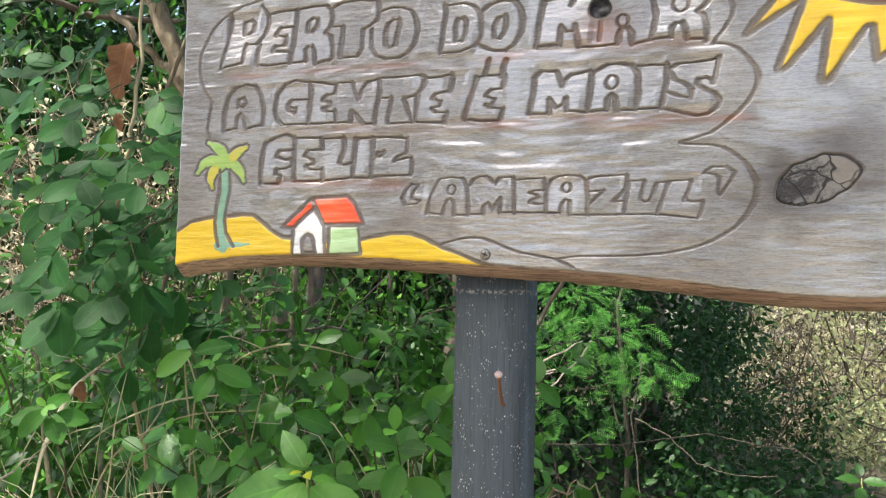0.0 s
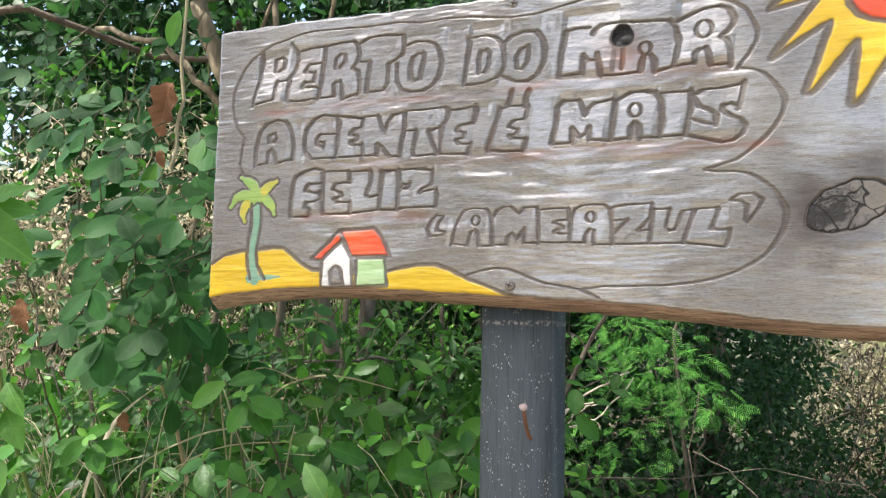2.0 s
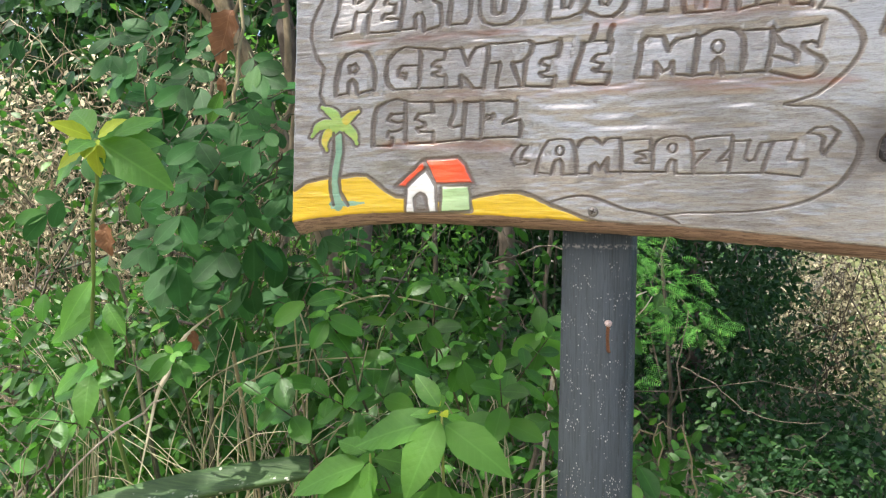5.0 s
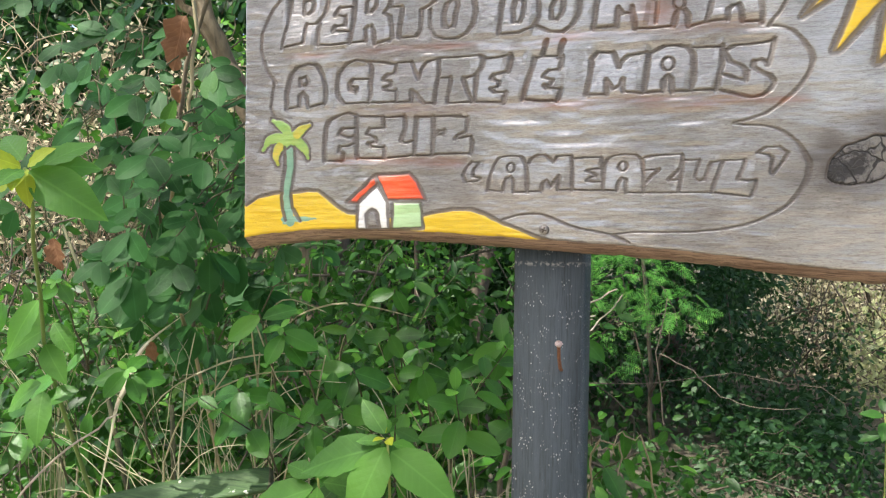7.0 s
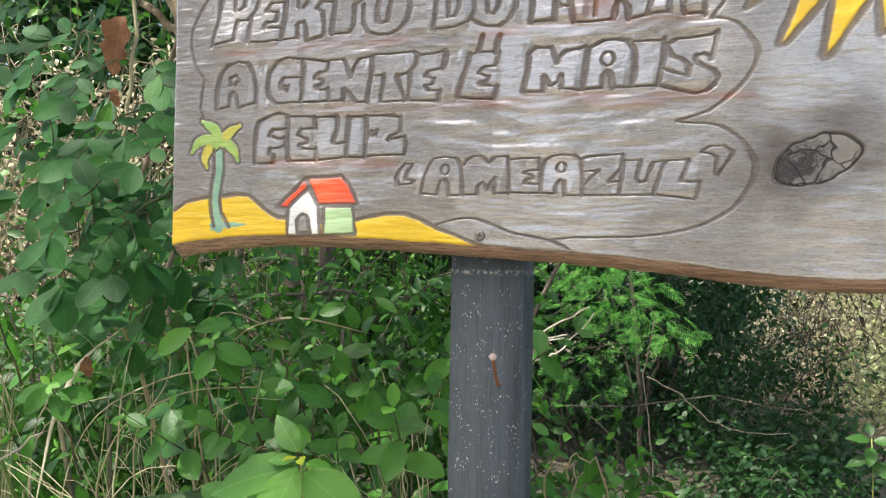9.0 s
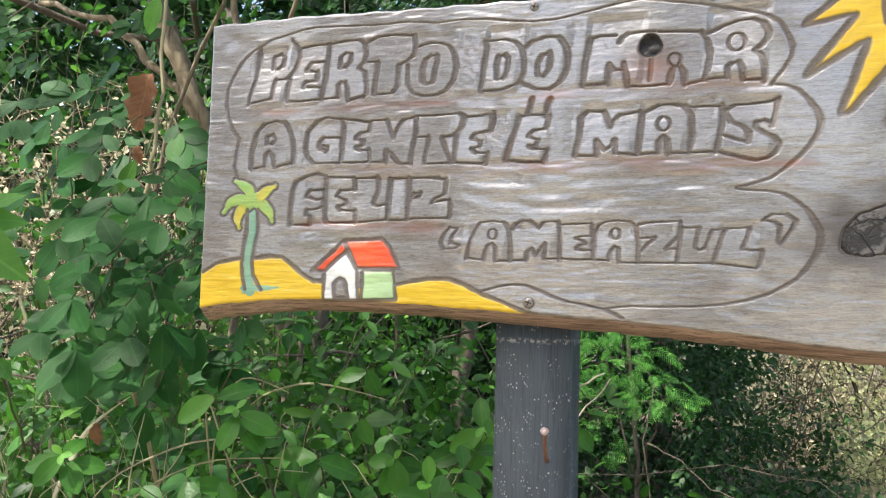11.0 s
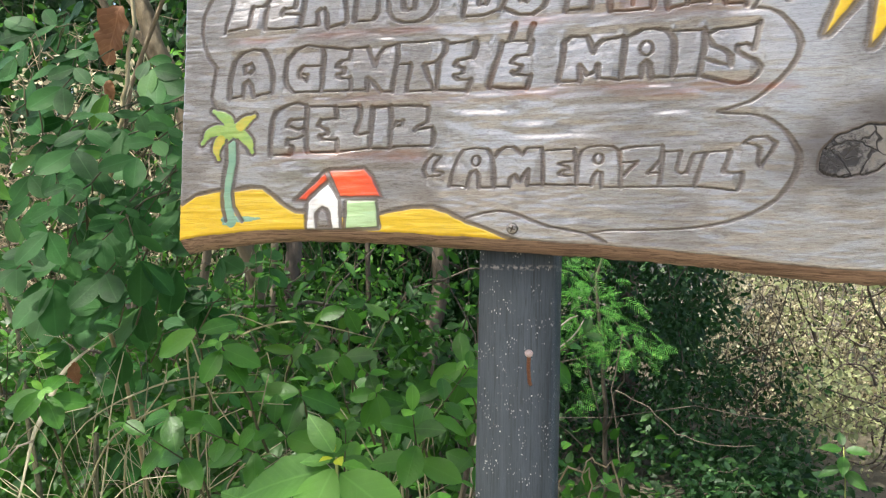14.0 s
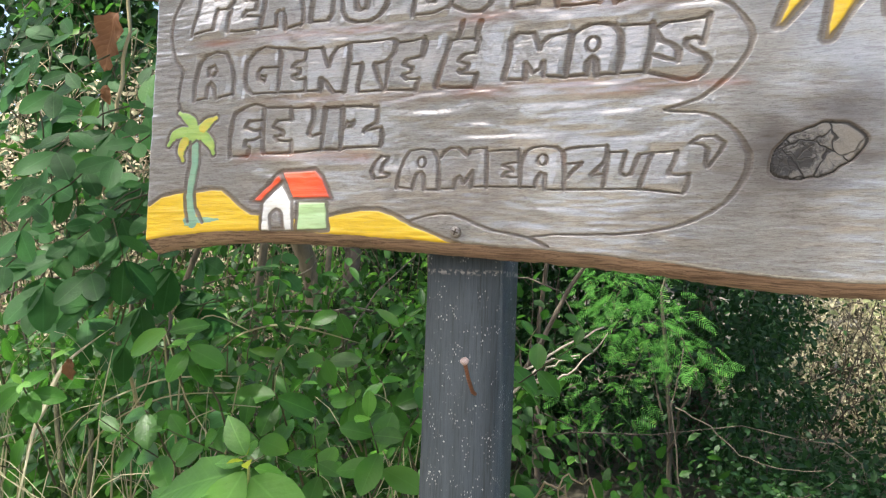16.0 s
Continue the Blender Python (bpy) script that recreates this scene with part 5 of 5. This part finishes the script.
thicket("undergrowth", "dense green undergrowth behind the sign", random.Random(51),
        [((-3.2, -0.45), (1.2, 2.4), (0.2, 1.22), 1.0), ((-2.0, -0.75), (0.85, 1.3), (0.3, 1.30), 0.3), ((-2.6, -0.55), (1.7, 2.5), (1.15, 1.50), 0.16), ((-0.45, 0.0), (1.3, 2.4), (0.1, 0.85), 0.2)], SIMPLE, UNDER, 0.056, 17000, (-1.5, 1.5, 0.0), sticks=170, wild=0.45, thick=0.006, bunch=24)
thicket("undergrowth", "greenery behind the post with deep shade in its leaf colour", random.Random(52),
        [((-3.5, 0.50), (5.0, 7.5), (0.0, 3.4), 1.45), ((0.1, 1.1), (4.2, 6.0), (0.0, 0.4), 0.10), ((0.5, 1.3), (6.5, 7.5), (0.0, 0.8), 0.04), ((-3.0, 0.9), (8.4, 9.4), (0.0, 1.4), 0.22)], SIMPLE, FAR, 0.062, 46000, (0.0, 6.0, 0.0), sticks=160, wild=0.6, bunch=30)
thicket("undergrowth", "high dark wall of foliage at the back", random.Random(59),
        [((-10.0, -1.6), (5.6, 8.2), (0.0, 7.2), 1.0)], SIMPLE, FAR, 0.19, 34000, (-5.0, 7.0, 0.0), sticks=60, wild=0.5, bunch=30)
thicket("dry_thicket", "dry thicket of pale leaves coloured as sunlit, with thin twigs", random.Random(53),
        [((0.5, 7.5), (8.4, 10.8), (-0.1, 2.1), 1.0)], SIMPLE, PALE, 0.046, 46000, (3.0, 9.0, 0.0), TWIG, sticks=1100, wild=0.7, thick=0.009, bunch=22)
# the sun on these bushes is set in the leaf's pale colour
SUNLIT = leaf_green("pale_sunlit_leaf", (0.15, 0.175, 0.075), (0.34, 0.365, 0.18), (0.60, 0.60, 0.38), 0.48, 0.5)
thicket("sunlit_thicket", "pale green bushes coloured as sunlit, with dark bare branches", random.Random(67),
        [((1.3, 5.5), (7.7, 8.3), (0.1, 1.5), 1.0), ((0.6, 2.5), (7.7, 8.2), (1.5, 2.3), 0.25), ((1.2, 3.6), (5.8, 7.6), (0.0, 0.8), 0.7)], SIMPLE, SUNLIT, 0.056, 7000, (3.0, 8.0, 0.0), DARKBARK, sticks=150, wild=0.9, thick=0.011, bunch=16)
thicket("leafy_tree", "sunlit green tree beyond the end of the sign", random.Random(68),
        [((0.9, 4.2), (9.6, 11.2), (1.9, 6.2), 1.0)], SIMPLE, SHRUB, 0.10, 7000, (2.4, 10.4, 0.0), BARK, sticks=30, category="tree", wild=0.6, thick=0.03, bunch=24)
thicket("dry_brush", "brown tangle of dry twigs and dead leaves", random.Random(54),
        [((-7.0, -2.9), (3.4, 5.2), (0.0, 3.0), 1.0)], SIMPLE, PALE, 0.055, 5200, (-4.5, 4.0, 0.0), DRYGRASS, sticks=1300, wild=0.85, thick=0.005, bunch=10)
thicket("undergrowth", "green leaves tangled in the dry brush", random.Random(57),
        [((-6.0, -2.3), (2.8, 3.4), (0.0, 3.4), 1.0)], SIMPLE, UNDER, 0.085, 2000, (-4.0, 3.1, 0.0), sticks=60, wild=0.8, thick=0.006, bunch=26)
# young-leaf green here puts sun into foliage that the crowns keep dark
thicket("undergrowth", "leaves behind the trunks in a light green that stands for sun", random.Random(66),
        [((-3.8, -1.7), (4.3, 5.0), (1.2, 3.2), 1.0)], SIMPLE, TIP, 0.060, 2600, (-2.6, 4.6, 0.0), sticks=40, wild=0.5, thick=0.006, bunch=20)
# the shade-darkened leaf colour keeps these weeds dim
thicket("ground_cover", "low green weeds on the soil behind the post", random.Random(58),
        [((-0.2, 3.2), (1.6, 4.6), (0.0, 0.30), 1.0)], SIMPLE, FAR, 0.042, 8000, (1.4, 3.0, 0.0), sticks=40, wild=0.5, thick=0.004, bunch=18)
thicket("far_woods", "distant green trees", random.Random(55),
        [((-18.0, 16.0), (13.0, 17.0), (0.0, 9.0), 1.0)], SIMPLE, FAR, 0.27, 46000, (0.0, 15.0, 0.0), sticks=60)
# unseen slim trees added behind the viewer; their gaps make the varnish's bright columns
thicket("reflection_tree_row", "unseen added row of slim trees whose gaps shape the varnish's bright columns", random.Random(56),
        [((-8.0, -4.50), (-6.6, -5.7), (0.2, 6.5), 3.4), ((-3.15, -2.05), (-6.3, -5.7), (0.2, 6.5), 1.5), ((-0.70, 0.55), (-6.2, -5.7), (0.2, 6.5), 1.3), ((1.6, 7.0), (-6.6, -5.7), (0.2, 5.5), 3.6)], SIMPLE, FAR, 0.17, 30000, (0.0, -6.0, 0.0), sticks=70, bunch=30, clump=(0.10, 0.24))
# an unseen hedge added past the sign to keep light off the post's side
thicket("hedge", "unseen dense green hedge added to darken the post's right side", random.Random(60),
        [((1.7, 4.5), (0.5, 2.6), (0.0, 2.5), 1.0)], SIMPLE, UNDER, 0.11, 6500, (3.0, 1.5, 0.0), sticks=50, category="hedge", wild=0.4)
# an unseen tree added across the path; its crown shades the sign, dapples the shrubs
tree("shading_tree", "unseen tall tree added so its crown shades and dapples the sign", (-3.6, -4.6, 0.0),
     [(((-3.6, -4.6, 0.0), (-3.4, -4.4, 2.6), (-2.9, -3.8, 4.8), (-2.2, -3.0, 5.8)), 0.22, 0.09), (((-3.3, -4.2, 3.2), (-2.0, -3.6, 4.8), (-0.6, -2.6, 5.7)), 0.11, 0.05), (((-3.0, -3.9, 4.2), (-3.2, -2.6, 5.2), (-3.0, -1.4, 5.9)), 0.10, 0.05)],
     [((-1.2, -2.0, 6.1), (0.85, 1.2, 0.30), 1.05), ((-3.0, -1.7, 6.2), (1.3, 1.2, 0.3), 0.38), ((-2.6, -0.7, 6.2), (1.2, 0.7, 0.3), 0.42)],
     SIMPLE, FAR, random.Random(77), 0.095, 2600, wood=BARK)


# ---- grasses, dead leaves, sticks ----
def grass(root, rng, count, label, knot=1.12, spread_x=0.16, reach=0.34):
    """Dry grass whose stalks stand close together and fan out in arcs near the top."""
    ob = thing("dry_grass_tuft", root, label, "grass", "dry grass")
    pile = Pile()
    for k in range(count):
        a = Vector((rng.uniform(-0.05, 0.05), rng.uniform(-0.05, 0.05), 0))
        n = Vector((rng.uniform(-0.07, 0.07), rng.uniform(-0.05, 0.05), knot + rng.uniform(-0.15, 0.08)))
        turn, up = rng.uniform(-1, 1), rng.uniform(0.25, 1.0)
        length = reach * rng.uniform(0.5, 1.1)
        b = n + Vector((turn * spread_x * 2 * length / reach, rng.uniform(-0.10, 0.06), up * length))
        pts = [a, a.lerp(n, 0.5)] + bent(n, b, Vector((-turn * 0.03, -0.01, 0.05 * rng.uniform(0.0, 1.6))), rng, 8, 0.004)
        v, f = tube(pts, np.linspace(0.0015, 0.0005, 10) * rng.uniform(0.5, 1.4), 4)
        pile.add(v, f)
    part("stalk", pile.mesh("stalk", STRAW), ob, "thin dry stalks", "stuff")
    return ob


grass((-0.68, 0.20, 0.0), random.Random(61), 40, "tuft of thin dry straw-coloured grass", 1.06, 0.21, 0.40)
grass((-0.60, 0.30, 0.0), random.Random(62), 16, "tuft of thin dry straw-coloured grass under the sign", 1.15)
grass((-0.98, 0.02, 0.0), random.Random(63), 12, "tuft of thin dry straw-coloured grass by the sapling", 1.10)
grass((-0.30, 0.45, 0.0), random.Random(64), 26, "tuft of thin dry straw-coloured grass in the shrubs", 1.10)
grass((-1.25, 0.45, 0.0), random.Random(65), 26, "tuft of thin dry straw-coloured grass in the shrubs", 1.2)


def straw_blade(line, wide, label, material=None, peak=2.6):
    """A flat dry blade along a bent line, creased along its middle."""
    pts = [Vector(p) for p in line]
    fine = []
    for k in range(len(pts) - 1):
        p0, p1, p2, p3 = pts[max(k - 1, 0)], pts[k], pts[k + 1], pts[min(k + 2, len(pts) - 1)]
        for q in range(6):
            t = q / 6
            fine.append(0.5 * ((2 * p1) + (p2 - p0) * t + (2 * p0 - 5 * p1 + 4 * p2 - p3) * t * t + (3 * p1 - p0 - 3 * p2 + p3) * t ** 3))
    fine.append(pts[-1])
    verts, faces = [], []
    n = len(fine)
    for k, p in enumerate(fine):
        way = (fine[min(k + 1, n - 1)] - fine[max(k - 1, 0)]).normalized()
        side = way.cross(Vector((0.1, -1, 0.2))).normalized()
        w = wide * math.sin(math.pi * (0.06 + 0.90 * (k / (n - 1)) ** peak)) ** (1.3 if peak > 2 else 2.4)
        verts += [p - side * w, p + Vector((0, 0.0012, 0)), p + side * w, p + Vector((0, 0.0022, 0))]
    for k in range(n - 1):
        for s in range(4):
            a, b = 4 * k + s, 4 * k + (s + 1) % 4
            faces.append((a, a + 4, b + 4, b))
    tagged(new("straw_blade", mesh_of("straw_blade", verts, faces, material or STRAW)), label, "grass blade", "dry blades")


straw_blade(((-0.90, 0.20, 0.0), (-0.89, 0.20, 0.9), (-0.832, 0.19, 1.230), (-0.800, 0.19, 1.312), (-0.760, 0.19, 1.385), (-0.672, 0.20, 1.452)), 0.0062, "broad arching dry blade of grass, straw-coloured", straw("bleached_blade", (0.42, 0.40, 0.28), (0.54, 0.51, 0.37)), 1.6)
straw_blade(((-0.80, 0.20, 0.0), (-0.80, 0.18, 0.9), (-0.76, 0.18, 1.24), (-0.62, 0.22, 1.36), (-0.45, 0.26, 1.385)), 0.0016, "thin arching dry blade of grass, straw-coloured")
straw_blade(((-0.60, 0.42, 0.0), (-0.62, 0.40, 1.0), (-0.60, 0.36, 1.36), (-0.47, 0.34, 1.46), (-0.30, 0.36, 1.44)), 0.0018, "thin arching dry blade of grass under the sign")
straw_blade(((-0.40, 0.40, 0.0), (-0.44, 0.38, 1.0), (-0.46, 0.35, 1.34), (-0.40, 0.33, 1.44), (-0.36, 0.34, 1.36)), 0.0015, "thin bent dry blade of grass under the sign")


def dry_stalk(line, label):
    """A thin round stalk of dead grass through the given places, from the ground up."""
    pts = [Vector(p) for p in line]
    fine = [Vector((pts[0].x, pts[0].y, 0.0))]
    for k in range(len(pts) - 1):
        p0, p1, p2, p3 = pts[max(k - 1, 0)], pts[k], pts[k + 1], pts[min(k + 2, len(pts) - 1)]
        for q in range(5):
            t = q / 5
            fine.append(0.5 * ((2 * p1) + (p2 - p0) * t + (2 * p0 - 5 * p1 + 4 * p2 - p3) * t * t + (3 * p1 - p0 - 3 * p2 + p3) * t ** 3))
    fine.append(pts[-1])
    v, f = tube(fine, np.linspace(0.0019, 0.0008, len(fine)), 6)
    tagged(new("dry_stalk", mesh_of("dry_stalk", v, f, STRAW)), label, "grass stalk", "dry stalks")


for line in (
        ((-0.684, 0.15, 1.198), (-0.636, 0.15, 1.292), (-0.511, 0.14, 1.359), (-0.374, 0.13, 1.380)),
        ((-0.50, 0.20, 1.15), (-0.494, 0.12, 1.448), (-0.441, 0.11, 1.368), (-0.383, 0.10, 1.315)),
        ((-0.55, 0.22, 1.20), (-0.527, 0.20, 1.407), (-0.480, 0.19, 1.479), (-0.394, 0.18, 1.464)),
        ((-0.405, 0.15, 1.250), (-0.386, 0.14, 1.339), (-0.367, 0.13, 1.404)),
        ((-0.636, 0.18, 1.195), (-0.624, 0.17, 1.283), (-0.562, 0.16, 1.364), (-0.553, 0.16, 1.407)),
        ((-0.616, 0.20, 1.192), (-0.612, 0.19, 1.297), (-0.600, 0.18, 1.375)),
        ((-0.678, 0.18, 1.191), (-0.670, 0.18, 1.261), (-0.657, 0.17, 1.332), (-0.630, 0.16, 1.42))):
    dry_stalk(line, "thin bent stalk of dead grass among the shrubs")


def stick(line, r0, r1, label, rng, material):
    pts = []
    for a, b in zip(line[:-1], line[1:]):
        for q in range(4):
            pts.append(Vector(a).lerp(Vector(b), q / 4) + any_way(rng) * 0.006)
    pts.append(Vector(line[-1]))
    v, f = tube(pts, np.linspace(r0, r1, len(pts)), 6)
    return tagged(new("dry_stick", mesh_of("dry_stick", v, f, material)), label, "stick", "dry sticks")


R2 = random.Random(71)
PALEWOOD = bark("bleached_stick", (0.30, 0.25, 0.19), (0.52, 0.46, 0.37), 80)
stick(((-0.36, 1.16, 0.0), (-0.34, 1.12, 0.9), (-0.28, 1.10, 1.28), (-0.16, 1.13, 1.40), (-0.07, 1.17, 1.45)), 0.0055, 0.0018, "bleached dry stick behind the post", R2, PALEWOOD)
stick(((-0.32, 1.10, 0.0), (-0.32, 1.10, 1.0), (-0.30, 1.10, 1.30), (-0.20, 1.12, 1.36), (-0.12, 1.14, 1.38)), 0.0050, 0.0018, "bleached forked stick behind the post", R2, PALEWOOD)
stick(((-0.40, 1.20, 0.0), (-0.38, 1.18, 0.9), (-0.30, 1.14, 1.25), (-0.16, 1.18, 1.55), (-0.06, 1.2, 1.72)), 0.010, 0.004, "grey leaning stick behind the post", R2, TWIG)
stick(((-0.10, 3.5, 0.0), (-0.12, 3.5, 0.5), (-0.17, 3.5, 0.95), (-0.12, 3.5, 1.25)), 0.005, 0.0025, "brown sapling stem behind the post", R2, TWIG)
stick(((-0.15, 3.5, 0.95), (0.02, 3.52, 0.86), (0.16, 3.5, 0.74), (0.36, 3.5, 0.69), (0.55, 3.5, 0.71)), 0.0042, 0.002, "brown bent stick behind the post", R2, TWIG)
vine = stick(((-0.84, 0.60, 0.0), (-0.84, 0.55, 1.0), (-0.77, 0.30, 1.45), (-0.686, 0.15, 1.623), (-0.654, 0.15, 1.691), (-0.634, 0.15, 1.802), (-0.628, 0.15, 1.889), (-0.626, 0.15, 2.01), (-0.63, 0.16, 2.3)), 0.0045, 0.0028, "slim tan sapling stem with two pale leaves beside the sign", R2, straw("tan_green_stem", (0.22, 0.185, 0.095), (0.32, 0.275, 0.15)))
leaf_objects(OVATE, "leaf", [leaf_pose(Vector((-0.640, 0.148, 2.072)), (-0.15, -0.2, -1), (0.3, -0.9, 0.2), 0.062, 0.8)], TIP, vine, "fresh green leaf")
leaf_objects(OVATE, "leaf", [leaf_pose(Vector((-0.625, 0.10, 1.800)), (-0.45, -0.1, -1), (0.3, -0.9, 0.2), 0.058, 0.8)], BROAD, vine, "pale green leaf")
stick(((-0.80, -0.02, 0.0), (-0.82, -0.02, 0.8), (-0.86, -0.04, 1.12), (-0.72, -0.02, 1.26), (-0.66, 0.02, 1.31)), 0.0028, 0.0014, "bleached dry stick in the undergrowth", R2, PALEWOOD)
stick(((-5.2, 2.4, 3.45), (-4.15, 2.62, 3.53), (-3.67, 3.25, 3.36), (-3.0, 3.4, 3.3), (-2.45, 2.6, 3.2)), 0.028, 0.018, "bare horizontal branch among the trees", R2, BARK)


R3 = random.Random(73)
stick(((0.06, 0.42, 0.0), (0.05, 0.40, 0.9), (0.00, 0.36, 1.16), (0.02, 0.31, 1.275), (0.06, 0.30, 1.27), (0.055, 0.30, 1.22)), 0.0022, 0.0012, "curled brown dry twig beside the post", R3, DRYGRASS)
stick(((0.10, 0.44, 0.0), (0.10, 0.42, 0.9), (0.11, 0.36, 1.17), (0.085, 0.31, 1.28), (0.055, 0.30, 1.285), (0.05, 0.30, 1.25)), 0.0020, 0.0010, "curled brown dry twig beside the post", R3, DRYGRASS)
stick(((-0.24, 1.10, 1.30), (-0.17, 1.10, 1.36), (-0.12, 1.10, 1.375)), 0.0034, 0.0014, "short bleached twig behind the post", R3, PALEWOOD)
stick(((-0.26, 1.12, 1.29), (-0.18, 1.10, 1.315), (-0.12, 1.10, 1.345), (-0.05, 1.12, 1.44)), 0.0034, 0.0014, "bleached forked twig behind the post", R3, PALEWOOD)


def stalk():
    """The green palm stalk that lies across the undergrowth: a tapered trough with a rounded back and a cut end."""
    a, b = Vector((-0.86, 0.03, 1.092)), Vector((-0.478, 0.15, 1.193))
    ob = thing("palm_stalk", a, "cut green palm stalk with pale flecks in the undergrowth", "palm stalk")
    way = (b - a).normalized()
    up = (Vector((0.10, -0.55, 0.8)) - way * Vector((0.10, -0.55, 0.8)).dot(way)).normalized()
    side = way.cross(up)
    ring = [(-1.0, 0.30), (-0.62, 0.16), (0.0, 0.10), (0.62, 0.16), (1.0, 0.30), (1.06, 0.0), (0.80, -0.55), (0.30, -0.85), (-0.30, -0.85), (-0.80, -0.55), (-1.06, 0.0)]
    verts, faces = [], []
    n = 14
    for k in range(n):
        f = k / (n - 1)
        r = (0.031 - 0.008 * f) * (1.0 if f < 0.97 else 0.93)
        p = (b - a) * f + Vector((0, 0, 0.010 * math.sin(math.pi * f)))
        for u, w in ring:
            verts.append(p + side * (u * r) + up * (w * r * 0.75))
    m = len(ring)
    for k in range(n - 1):
        for q in range(m):
            t = (q + 1) % m
            faces.append((k * m + q, k * m + t, (k + 1) * m + t, (k + 1) * m + q))
    part("body", mesh_of("body", verts, faces + [tuple(range(m))[::-1]], GREENLOG), ob)
    end = [v + way * 0.003 - (v - (b - a)) * 0.08 for v in verts[-m:]]
    part("cut_end", mesh_of("cut_end", verts[-m:] + end, [tuple(range(m, 2 * m))] + [(q, (q + 1) % m, m + (q + 1) % m, m + q) for q in range(m)], STEM), ob, "darkened cut end")


stalk()


def dead_leaf(place, way, size, seed):
    """A crumpled leaf: the blade bent in waves."""
    rng = random.Random(seed)
    base = leaf_shape(0.30, 0.9, 0.7, 0.3, 0.35, 0.35, 13)
    verts = [(x, y * (1 + 0.3 * noise.noise((x * 4, seed, 0))), z + 0.16 * noise.noise((x * 3.5, y * 5, seed)) + 0.25 * y * y) for x, y, z in base[0]]
    me = mesh_of("dead_leaf", verts, base[1], BROWN)
    own_coordinates(me, base[0])
    ob = new("dead_leaf", me)
    ob.matrix_world = leaf_pose(place, way, (0.2, -1, 0.3), size)
    tagged(ob, "curled dead brown leaf caught in the twigs", "leaf", "dead leaves")


dead_leaf((-0.636, 0.14, 1.945), (-0.42, -0.15, -1), 0.092, 3)
dead_leaf((-0.665, 0.15, 1.835), (0.1, 0, -1), 0.03, 5)
dead_leaf((-0.722, -0.05, 1.578), (0.25, -0.1, -1), 0.048, 8)
dead_leaf((-0.72, 0.16, 1.40), (0.1, -0.1, -1), 0.035, 9)
